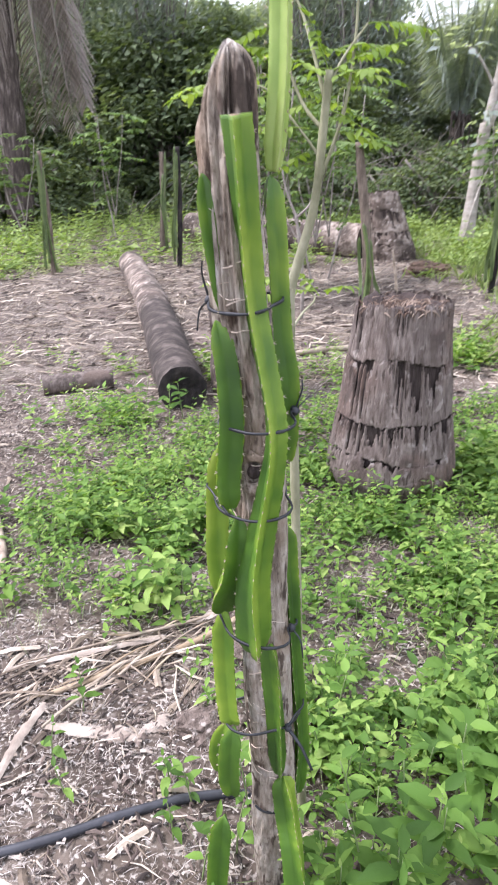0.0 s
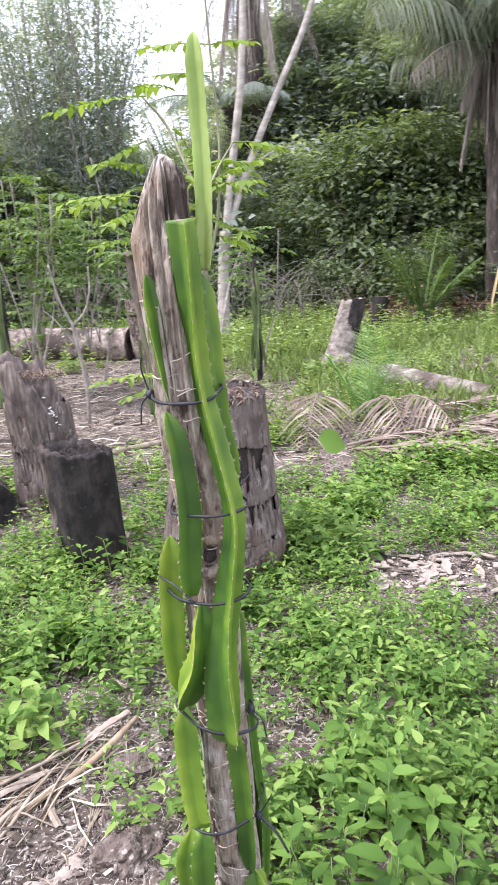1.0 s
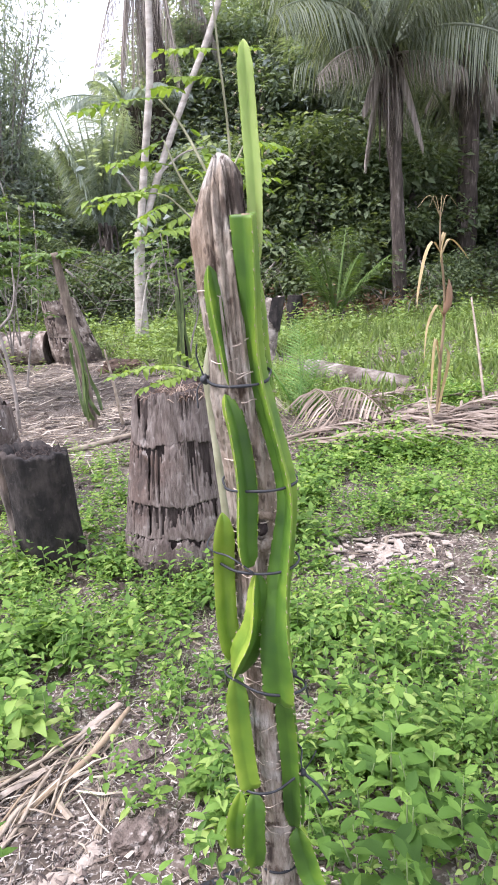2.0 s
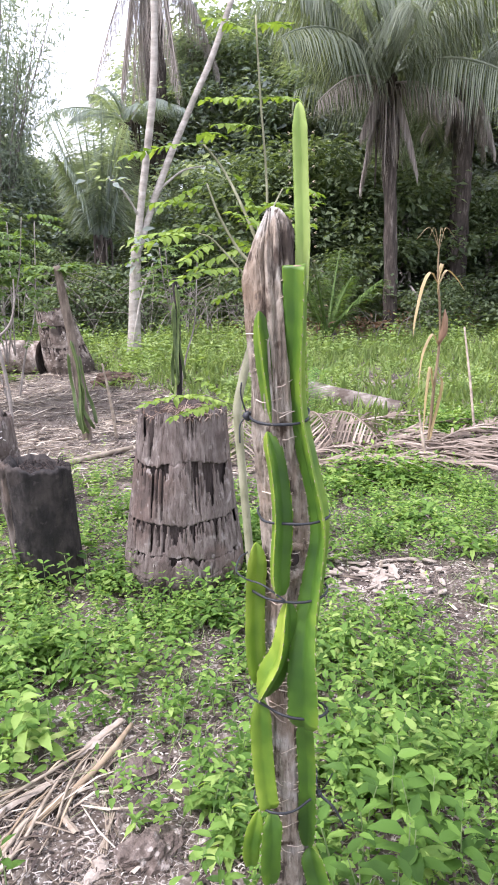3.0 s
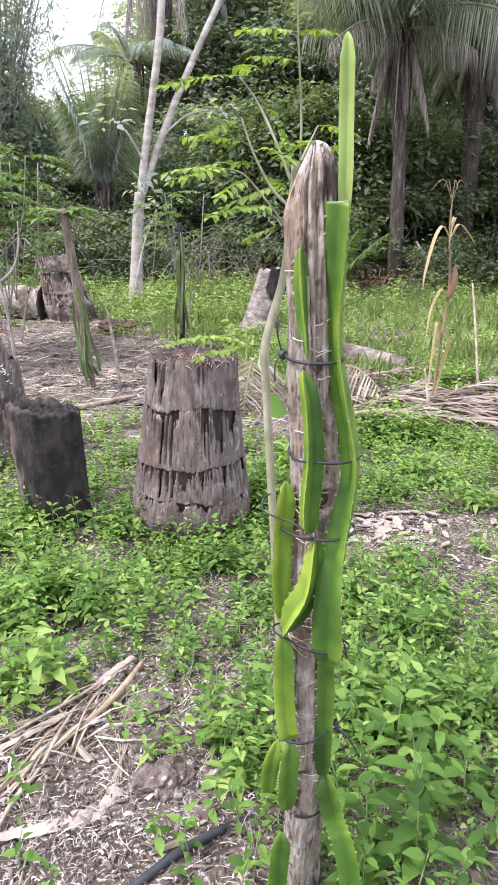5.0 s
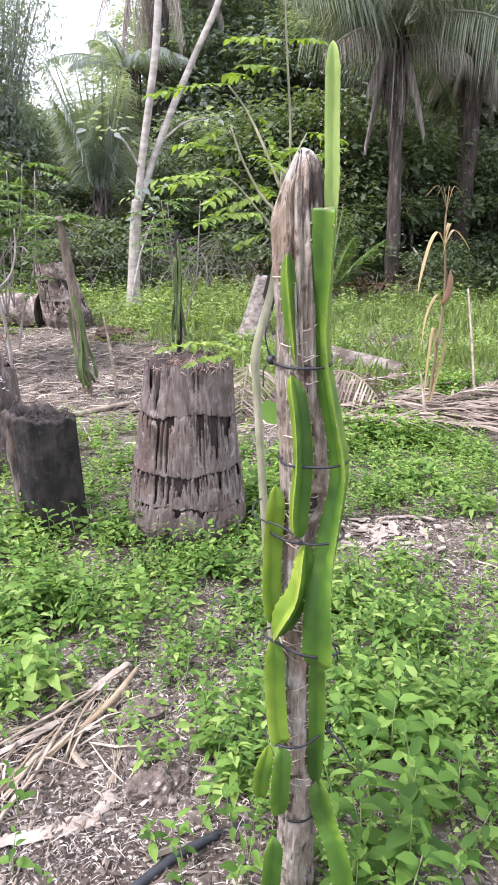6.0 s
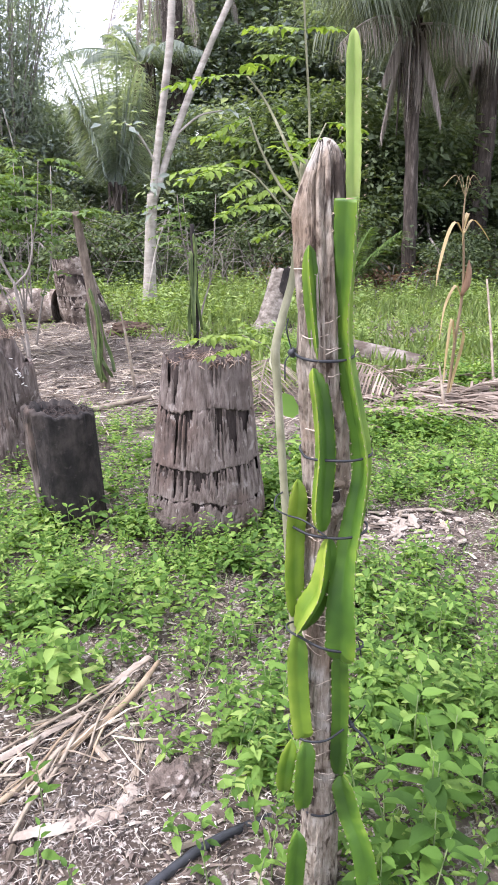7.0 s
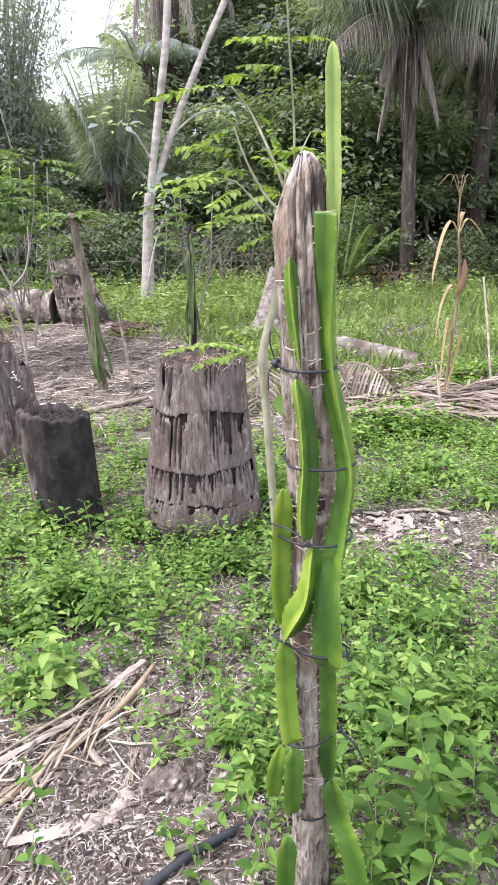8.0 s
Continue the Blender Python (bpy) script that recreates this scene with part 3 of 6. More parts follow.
def build_tie(z, tilt, tail=None, snug=False, over=.22):
    """A black rubber strip round the post and stems, with a knot and tails."""
    c = post_axis(z)
    ob = thing("tie_strip", "black rubber strip tied round the post and cactus", "tie", tuple(c), group="ties on the post")
    path, sides = [], 40
    for i in range(sides + 1):
        a = 2 * math.pi * i / sides
        d = V((math.cos(a), math.sin(a), 0))
        reach = .0435 if snug else .0465
        for pts, w, _, _ in ([] if snug else STEMS):
            for p, q in zip(pts, pts[1:]):
                if min(p[2], q[2]) - .01 <= z <= max(p[2], q[2]) + .01:
                    f = (z - p[2]) / (q[2] - p[2]) if abs(q[2] - p[2]) > 1e-6 else 0
                    m = V(p).lerp(V(q), f) - c
                    m.z = 0
                    ang = math.atan2(d.cross(m).z, d.dot(m))
                    w = max(w) * .8 if isinstance(w, tuple) else w
                    reach = max(reach, (m.length + w * over) * max(0, math.cos(ang)) ** .8) if abs(ang) < .9 else reach
        path.append(d * reach + V((0, 0, tilt[0] * d.x + tilt[1] * d.y)))
    sm = path[:-1]
    for _ in range(2):
        sm = [(sm[i - 1] + sm[i] * 2 + sm[(i + 1) % len(sm)]) * .25 for i in range(len(sm))]
    verts, faces = [], []
    for i, p in enumerate(sm):
        r = V((p.x, p.y, 0)).normalized()
        h = .0022 + .0010 * noise.noise(p * 40)
        verts += [p - V((0, 0, h)) , p - V((0, 0, h)) + r * .003, p + V((0, 0, h)) + r * .003, p + V((0, 0, h))]
    n = len(sm)
    for i in range(n):
        for k in range(4):
            faces.append((i * 4 + k, ((i + 1) % n) * 4 + k, ((i + 1) % n) * 4 + (k + 1) % 4, i * 4 + (k + 1) % 4))
    part("band", Geo().add(verts, faces), M_RUBBER, ob)
    if tail:
        a, ends = tail
        k = sm[int(a / (2 * math.pi) * n) % n]
        r = V((k.x, k.y, 0)).normalized()
        kn = Geo()
        tube(kn, [k + r * .001 - V((0, 0, .007)), k + r * .007, k + r * .002 + V((0, 0, .007))], [.004, .008, .004], 8, 6, rough=.3, freq=60)
        part("knot", kn, M_RUBBER, ob)
        for e in ends:
            t = Geo()
            e = V(e)
            pts = spline([k + r * .006, k + r * .012 + e * .5 + V((0, 0, .008)), k + r * .006 + e], 8)
            s = r.cross(e).normalized() if r.cross(e).length > 1e-6 else V((0, 0, 1))
            vv, ff = [], []
            for i, p in enumerate(pts):
                q = .0035 * (1 - .3 * i / 8)
                vv += [p - s * q, p + r * .0015, p + s * q, p - r * .0015]
            for i in range(8):
                for j in range(4):
                    ff.append((i * 4 + j, i * 4 + (j + 1) % 4, i * 4 + 4 + (j + 1) % 4, i * 4 + 4 + j))
            ff += [(3, 2, 1, 0), (32, 33, 34, 35)]
            t.add(vv, ff)
            part("tail", t, M_RUBBER, ob)


build_tie(1.325, (.004, .006), (2.75, [(-.02, -.01, -.045), (-.01, .0, .06)]))
build_tie(1.142, (.004, .0), (0.15, [(.012, .01, .05), (.03, .02, .02)]))
build_tie(.998, (.004, .004))
build_tie(.742, (-.02, -.012), (5.9, [(.02, -.02, -.05)]), over=.3)
build_tie(.525, (.002, .0), (5.2, [(.02, -.02, .055), (.045, -.03, -.075)]), over=.36)
build_tie(.275, (.004, -.002), None, True)


def build_strand():
    ob = thing("tie_strip", "black rubber strip tying the living stake to the post", "tie", (0, 1.2, 1.0), group="ties on the post")
    g = Geo()
    tube(g, [V(p) - V((0, 1.2, 1.0)) for p in ((-.047, 1.070, .998), (-.074, 1.105, 1.022), (-.084, 1.15, 1.018), (-.05, 1.26, .985), (.02, 1.38, .955), (.066, 1.436, .935), (.080, 1.462, .928), (.092, 1.448, .926))], [.0018] * 8, 6, 40)
    part("strand", g, M_RUBBER, ob)


build_strand()


# ---- living stake with compound leaves beside the post ----
def compound_leaf(p, d, length, pairs, size, mat, parent, name="leaf", droop=.5, up=V((0, 0, 1)), r=None):
    """A rachis with pairs of oval leaflets."""
    r = r or rng
    g = Geo()
    d = V(d).normalized()
    p = V(p)
    side = d.cross(up).normalized()
    path = [p + d * (length * u) - V((0, 0, length * droop * .35 * u * u)) for u in [i / 8 for i in range(9)]]
    tube(g, path, [.0016, .0006], 4, caps=False)
    for i in range(pairs):
        u = .18 + .82 * i / max(1, pairs - 1)
        c = path[min(8, int(u * 8))].lerp(path[min(8, int(u * 8) + 1)], u * 8 - int(u * 8))
        for s in (-1, 1):
            w = (side * s + d * (.35 + .5 * (u > .9) + r.uniform(-.35, .35)) - V((0, 0, .18 + r.uniform(-.4, .55)))).normalized()
            leaf(g, c, w, V((0, 0, 1)) + d * r.uniform(-.4, .4), size * r.uniform(.65, 1.2) * (1.1 - .35 * abs(u - .5)), size * r.uniform(.5, .66), .12, r.uniform(.1, .5))
    leaf(g, path[-1], d - V((0, 0, .4)), V((0, 0, 1)), size, size * .46, .2, .2)
    return part(name, g, mat, parent)


def build_sapling():
    base = V((0.110, 1.365, 0))
    ob = thing("live_stake", "green-grey crooked living stake sprouting bright compound leaves", "sapling", tuple(base))
    t = Geo()
    tube(t, [V(q) - base for q in ((.112, 1.36, -.05), (.104, 1.375, .25), (.096, 1.40, .45), (.081, 1.452, .94), (.071, 1.475, 1.20), (.069, 1.476, 1.275), (.084, 1.476, 1.335), (.110, 1.475, 1.43), (.122, 1.475, 1.54), (.132, 1.475, 1.665))],
         [.0110, .0106, .0100, .0096, .0094, .0104, .0094, .0086, .0082, .0080], 12, 70, rough=.14, freq=14)
    part("trunk", t, M_SAPBARK, ob)
    br = []

    def branch(pts, r0, r1):
        g = Geo()
        tube(g, [V(q) - base for q in pts], [r0, r1], 7, 14, rough=.1, freq=30)
        br.append(part("branch", g, M_SAPBARK, ob))
    branch([(.118, 1.478, 1.475), (.150, 1.50, 1.555), (.170, 1.52, 1.62), (.188, 1.55, 1.76), (.185, 1.57, 1.93), (.18, 1.58, 2.1)], .0038, .002)
    branch([(.125, 1.475, 1.62), (.105, 1.51, 1.70), (.080, 1.55, 1.78), (.040, 1.56, 1.83)], .004, .002)
    branch([(.122, 1.475, 1.57), (.090, 1.50, 1.61), (.060, 1.53, 1.68), (.040, 1.55, 1.75)], .004, .002)
    branch([(.120, 1.475, 1.52), (.090, 1.48, 1.56), (.03, 1.50, 1.63), (.0, 1.51, 1.645)], .003, .0015)
    branch([(.132, 1.475, 1.64), (.16, 1.48, 1.69), (.20, 1.50, 1.74)], .003, .0015)
    branch([(.072, 1.478, 1.20), (.10, 1.56, 1.215), (.13, 1.62, 1.24), (.06, 1.63, 1.275)], .003, .0015)
    r = random.Random(3)
    sprays = [((.06, 1.63, 1.275), (-1, .0, .12), .16), ((.13, 1.62, 1.25), (-.9, -.1, .08), .17), ((.14, 1.62, 1.24), (-.4, .3, .5), .12), ((.15, 1.62, 1.25), (.5, .4, .1), .09), ((.10, 1.60, 1.25), (-.8, -.2, .5), .10),
              ((.045, 1.55, 1.83), (-1, -.05, -.02), .19), ((.02, 1.55, 1.845), (.6, .3, .2), .09), ((.0, 1.51, 1.645), (-1, -.2, .0), .15), ((.03, 1.50, 1.625), (-.8, -.6, -.1), .13),
              ((.04, 1.55, 1.75), (-.8, .0, -.25), .11), ((.05, 1.54, 1.70), (-.7, .3, .2), .13), ((.08, 1.53, 1.70), (1, .2, .12), .19), ((.10, 1.52, 1.67), (1, .1, .05), .17),
              ((.07, 1.52, 1.64), (.8, .4, -.1), .12), ((.12, 1.50, 1.62), (-.9, .3, -.2), .13), ((.10, 1.50, 1.53), (-.3, .3, -.1), .06), ((.20, 1.50, 1.74), (.8, .2, .1), .12),
              ((.155, 1.50, 1.565), (.9, .1, -.1), .09), ((.185, 1.57, 1.93), (-.9, .1, .1), .13), ((.185, 1.57, 1.93), (.8, .1, .25), .10), ((.18, 1.56, 1.87), (-.8, .2, .2), .10),
              ((.10, 1.49, 1.57), (-.9, -.4, .1), .22), ((.18, 1.58, 2.06), (-.8, .0, .3), .12), ((.18, 1.58, 2.08), (.7, .3, .3), .12), ((.14, 1.49, 1.60), (.5, -.4, -.2), .08),
              ((.07, 1.53, 1.66), (-.5, .6, .1), .14), ((-.02, 1.50, 1.645), (-.9, .3, .1), .12), ((.15, 1.50, 1.70), (.6, .5, .2), .14),
              ((.132, 1.475, 1.66), (.8, -.1, .45), .15), ((.132, 1.475, 1.66), (-.3, .2, .9), .13), ((.132, 1.475, 1.65), (.5, -.5, .2), .11), ((.132, 1.475, 1.655), (-.7, -.4, .35), .12)]
    for p, d, ln in sprays:
        compound_leaf(V(p) - base, d, ln, max(5, int(ln / .0125)), .023, M_YELLOW, ob, r=r)


build_sapling()


# ---- stumps ----
def bark_band(r0, r1, z0, z1, cols, seed, cx, axis, jag=.35, gap=.18):
    """One ring of old bark: a shell whose upper edge is torn into upright fingers, with slits and an inward lip."""
    g = Geo()
    rows, h = 9, z1 - z0
    verts, cut = [], []
    for k in range(cols + 1):
        a = 2 * math.pi * (k % cols) / cols
        ca, sa = math.cos(a), math.sin(a)
        amp = max(.03, min(1, .36 + 1.5 * noise.noise(V((ca * 1.9, sa * 1.9, seed * 3.1))) + .22 * math.cos(a - 3.7)))
        fine = abs(noise.noise(V((ca * 6.5, sa * 6.5, seed * 1.3)))) * 1.5 + .45 * abs(noise.noise(V((ca * 19, sa * 19, seed * 2.3))))
        up = h * jag * amp * min(1.3, .04 + 1.25 * fine)
        wob = .055 * noise.noise(V((ca * 1.1, sa * 1.1, seed * .37))) + .008 * noise.noise(V((ca * 5, sa * 5, seed)))
        slit = noise.noise(V((ca * 12, sa * 12, seed * 5.3))) + .25 * noise.noise(V((ca * 30, sa * 30, seed))) + .3 * math.cos(a - 3.7) - .1 + .7 * noise.noise(V((ca * 1.4, sa * 1.4, seed * 2.0)))
        cut.append(max(0.0, min(1.0, (slit - (.72 - gap)) * 3.0)))
        for i in range(rows + 1):
            u = i / rows
            z = z0 + (h - up) * u + wob
            c = axis(z)
            q = r0 + (r1 - r0) * (z - z0) / h + .006 + .010 * noise.noise(V((ca * 4, sa * 4, z * 5 + seed))) + .006 * noise.noise(V((ca * 22, sa * 22, z * 5))) + .014 * max(0, u - .7) * amp - .05 * max(0, .22 - u)
            verts.append((c.x + ca * q, c.y + sa * q, z))
        c = axis(z)
        verts.append((c.x + ca * (q - .022), c.y + sa * (q - .022), z - .004))
    w = rows + 2
    faces = []
    for k in range(cols):
        for i in range(rows + 1):
            if cut[k] and i / rows > 1 - cut[k]:
                continue
            faces.append((k * w + i, (k + 1) * w + i, (k + 1) * w + i + 1, k * w + i + 1))
    return g.add(verts, faces)


def stump_body(profile, axis, sides=48, rough=.06, seed=0, n=30, hollow=.06, top_jag=.05, side_cut=None):
    """A rough stump with a sunken, ragged top."""
    zs = [profile[0][0] + (profile[-1][0] - profile[0][0]) * i / n for i in range(n + 1)]

    def rad(z):
        for (za, ra), (zb, rb) in zip(profile, profile[1:]):
            if z <= zb:
                return ra + (rb - ra) * (z - za) / (zb - za)
        return profile[-1][1]
    verts = []
    for i, z in enumerate(zs):
        for k in range(sides):
            t = 2 * math.pi * k / sides
            c, s = math.cos(t), math.sin(t)
            zz = z
            edge = top_jag * (noise.noise(V((c * 2.3, s * 2.3, seed))) + .5 * noise.noise(V((c * 8, s * 8, seed))))
            if side_cut:
                edge += side_cut(t)
            zz += edge * max(0, (z - zs[0]) / (zs[-1] - zs[0]) - .4) / .6
            q = rad(z) * (1 + rough * noise.noise(V((c * 2, s * 2, z * 3 + seed))) + rough * .6 * noise.noise(V((c * 7, s * 7, z * 2 + seed))))
            a = axis(zz)
            verts.append((a.x + c * q, a.y + s * q, zz))
    rim = n * sides
    for lev, (f, dz) in enumerate(((.86, .012), (.7, -hollow * .5), (.4, -hollow), (.12, -hollow * 1.1))):
        for k in range(sides):
            p = V(verts[rim + k])
            a = axis(p.z)
            x, y = a.x + (p.x - a.x) * f, a.y + (p.y - a.y) * f
            flat = zs[-1] + (p.z - zs[-1]) * f
            verts.append((x, y, flat + dz + .022 * noise.noise(V((x * 30, y * 30, seed)))))
    faces = [(i * sides + k, i * sides + (k + 1) % sides, (i + 1) * sides + (k + 1) % sides, (i + 1) * sides + k) for i in range(n + 4) for k in range(sides)]
    faces.append(tuple((n + 4) * sides + k for k in range(sides)))
    return Geo().add(verts, faces)


def fibre_top(axis, z, r, count, seed, spread=.03):
    """Torn fibres standing and lying on a stump's top."""
    q = random.Random(seed)
    g = Geo()
    for _ in range(count):
        a, f = q.uniform(0, 6.28), math.sqrt(q.random())
        c = axis(z)
        p = V((c.x + math.cos(a) * r * f, c.y + math.sin(a) * r * f, z - .01))
        d = V((q.uniform(-1, 1), q.uniform(-1, 1), q.uniform(-.1, .5))).normalized()
        ln = q.uniform(.02, .08)
        tube(g, [p, p + d * ln * .5 + V((0, 0, .008)), p + d * ln - V((0, 0, .012))], [q.uniform(.0015, .0035), .0008], 4, caps=False)
    return g


STUMP_RINGS = [(-.04, .125, .0, .0), (.125, .235, .45, .10), (.235, .40, .95, .25), (.40, .665, .50, .55), (.665, .905, .12, .75)]   # low edge, high edge, tear depth, extra on the weathered side


def stump_shell(axis, rad, o, cols=380, rows=230, low=-.04, high=.905):
    """Ringed bark in one skin: each ring's upper edge is torn into upright tongues that leave the dark core bare."""
    verts, gone = [], []
    for k in range(cols):
        a = 2 * math.pi * k / cols
        ca, sa = math.cos(a), math.sin(a)
        worn = .5 + .5 * math.cos(a - 3.55)
        tears = []
        for i, (z0, z1, amp, more) in enumerate(STUMP_RINGS):
            broad = noise.noise(V((ca * 2.6, sa * 2.6, i * 3.7)))
            depth = max(.0, (amp + more * worn ** 2) * min(1.25, max(.55 if i == 2 else .25 if i == 1 else 0.0, .45 + 2.4 * broad)))
            spike = max(0.0, 1 - 4.6 * abs(noise.noise(V((ca * 8.5, sa * 8.5, i * 5.1))))) ** 1.4
            spike = max(spike, .60 * max(0.0, 1 - 5.0 * abs(noise.noise(V((ca * 19, sa * 19, i * 2.3 + 1))))))
            edge = .10 * abs(noise.noise(V((ca * 26, sa * 26, i * 4.1)))) + .20 * max(0.0, noise.noise(V((ca * 4, sa * 4, i * 1.9))) - .12)
            tears.append((min(.95, depth * (spike + edge)), .034 * noise.noise(V((ca * 1.5, sa * 1.5, i * .9 + 3))) + .014 * noise.noise(V((ca * 5, sa * 5, i))) + .009 * noise.noise(V((ca * 14, sa * 14, i + 2)))))
        for j in range(rows + 1):
            z = low + (high - low) * j / rows
            i = 0
            while i < len(tears) - 1 and z > STUMP_RINGS[i][1] + tears[i][1]:
                i += 1
            z0 = STUMP_RINGS[i][0] + (tears[i - 1][1] if i else 0)
            z1 = STUMP_RINGS[i][1] + tears[i][1]
            v = (z - z0) / (z1 - z0)
            lift = v - (1 - tears[i][0])
            gone.append(lift > .02)
            pull = max(0.0, min(1.0, 1 + lift * 22)) if lift < .02 else 1.6
            q = rad(z) * (1 + .025 * noise.noise(V((ca * 2, sa * 2, z * 4)))) + .003 * v
            q += .0022 * noise.noise(V((ca * 34, sa * 34, z * 5))) + .004 * noise.noise(V((ca * 7, sa * 7, z * 7))) - .006 * pull
            if i == 0:
                q -= .030 * max(0, 1 - abs(z - .03) / .10) + .018 * max(0, noise.noise(V((ca * 14, sa * 14, 3))))
            c = axis(z)
            top = .022 * noise.noise(V((ca * 5, sa * 5, 9))) + .016 * noise.noise(V((ca * 17, sa * 17, 5))) if j > rows - 6 else 0
            verts.append((c.x + ca * q, c.y + sa * q, z + top * (j - rows + 6) / 6))
    w = rows + 1
    bark = Geo()
    faces = []
    for k in range(cols):
        n = (k + 1) % cols
        for j in range(rows):
            quad = (k * w + j, n * w + j, n * w + j + 1, k * w + j + 1)
            if sum(gone[p] for p in quad) < 3:
                faces.append(quad)
    return bark.add(verts, faces)


def build_palm_stump():
    o = V((.665, 3.27, 0))
    ob = thing("palm_stump", "broad grey-brown palm stump with torn ringed bark", "tree stump", tuple(o))

    def axis(z):
        return V((.010 * z, -.015 * z, 0))

    def rad(z):
        for (za, ra), (zb, rb) in zip(OUTLINE, OUTLINE[1:]):
            if z <= zb:
                return ra + (rb - ra) * (z - za) / (zb - za)
        return OUTLINE[-1][1]
    OUTLINE = [(-.06, .288), (.10, .304), (.20, .290), (.40, .262), (.55, .243), (.665, .230), (.80, .216), (.92, .209)]
    part("core", stump_body([(z, r - .030) for z, r in OUTLINE[:-1]] + [(.885, .178)], axis, 64, .03, 1.3, 34, .05, .025), M_CORE, ob, "dark fibrous palm core")
    part("bark", stump_shell(axis, rad, o), M_STUMP, ob)
    part("torn_top", fibre_top(axis, .880, .19, 240, 4), M_FIBRE, ob, "torn brown fibres on the cut top")
    q = random.Random(44)
    lip = Geo()
    for _ in range(150):
        a = q.gauss(5.0, .42)
        z = .888 + q.uniform(-.012, .012)
        d = V((math.cos(a), math.sin(a), 0))
        s = V((-d.y, d.x, 0)) * q.uniform(-1, 1)
        p = axis(z) + d * q.uniform(.17, .205) + V((0, 0, z))
        e = p + d * q.uniform(.004, .016) + s * q.uniform(.01, .06) - V((0, 0, q.uniform(.0, .03)))
        tube(lip, [p, (p + e) * .5 + d * .008 + V((0, 0, .010)), e], [q.uniform(.002, .005), .0012], 5, caps=False)
    tagged(part("torn_lip", lip, M_FIBRE, ob, "reddish-brown fibres hanging over the rim"), kind="stuff")
    roots = Geo()
    for _ in range(130):
        a = q.uniform(0, 6.283)
        d = V((math.cos(a), math.sin(a), 0))
        p = d * .262 + V((0, 0, q.uniform(.06, .11)))
        tube(roots, [p, d * q.uniform(.275, .295) + V((0, 0, .03)), d * q.uniform(.28, .33) - V((0, 0, .03))], [q.uniform(.003, .007), .002], 5, 5, caps=False)
    tagged(part("root_fringe", roots, M_CORE, ob, "dark root fibres at the foot"), kind="stuff")


build_palm_stump()


def build_charred_stump():
    o = V((.078, 3.66, 0))
    ob = thing("charred_stump", "leaning black charred tree stump", "tree stump", tuple(o))

    def axis(z):
        return V((-.075 * z, -.07 * z, 0))
    cut = lambda t: .02 * math.cos(t - 3.3)
    part("body", stump_body([(-.05, .176), (.2, .172), (.45, .170), (.61, .170)], axis, 110, .08, 4.4, 60, .05, .028, cut), M_CHAR, ob)
    strip = Geo()
    rows, cols = 26, 16
    vv = []
    for i in range(rows + 1):
        z = -.02 + .68 * i / rows
        c = axis(z)
        for k in range(cols + 1):
            t = 2.75 + .75 * k / cols + .10 * noise.noise(V((z * 9, k, 2)))
            q = .175 + .012 * noise.noise(V((t * 4, z * 5, 1))) + .007 * noise.noise(V((t * 15, z * 6, 4))) - .02 * (abs(k / cols - .5) * 2) ** 6 - .02 * (i == rows)
            vv.append((c.x + math.cos(t) * q, c.y + math.sin(t) * q, z - (.05 * abs(noise.noise(V((t * 6, 3, 3)))) if i == rows else 0)))
    strip.add(vv, [(i * (cols + 1) + k, i * (cols + 1) + k + 1, (i + 1) * (cols + 1) + k + 1, (i + 1) * (cols + 1) + k) for i in range(rows) for k in range(cols)])
    part("bark_strip", strip, M_HOLLOW, ob, "grey-brown bark left on one side")
    part("torn_top", fibre_top(axis, .60, .14, 110, 8), M_CORE, ob, "dark splintered top")


build_charred_stump()


def build_hollow_stump():
    o = V((-.02, 4.72, 0))
    ob = thing("hollow_stump", "tall broken hollow stump with white fungus", "tree stump", tuple(o))

    def axis(z):
        return V((-.07 * z, 0, 0))
    cut = lambda t: .08 * math.cos(t - 2.6) - .40 * max(0, math.cos(t + .45)) ** 1.6
    part("body", stump_body([(-.05, .22), (.3, .20), (.6, .19), (.86, .185)], axis, 72, .13, 9.1, 34, .22, .12, cut), M_HOLLOW, ob)
    for k, (z0, z1) in enumerate(((0, .24), (.2, .44), (.40, .66))):
        part("bark_strip", bark_band(.214 - .01 * k, .206 - .008 * k, z0, z1, 260, 60 + k, o, axis, .9, .35), M_STUMP, ob)
    part("torn_top", fibre_top(axis, .84, .19, 200, 12), M_FIBRE, ob, "brown splintered top")
    r = random.Random(5)
    for k in range(14):
        z = r.gauss(.62, .05)
        a = 5.05 - 1.6 * (z - .62) + r.gauss(0, .05)
        c = axis(z)
        p = V((c.x + math.cos(a) * .222, c.y + math.sin(a) * .222, z))
        g = Geo()
        w = V((-math.sin(a), math.cos(a), r.uniform(-.5, .5))) * r.uniform(.005, .011)
        tube(g, [p - w, p + V((math.cos(a), math.sin(a), 0)) * .006, p + w], [.0012, r.uniform(.0025, .004), .0012], 7, 3, rough=.4, freq=50, seed=k)
        part("fungus", g, M_FUNGUS, ob, "white bracket fungus")


build_hollow_stump()


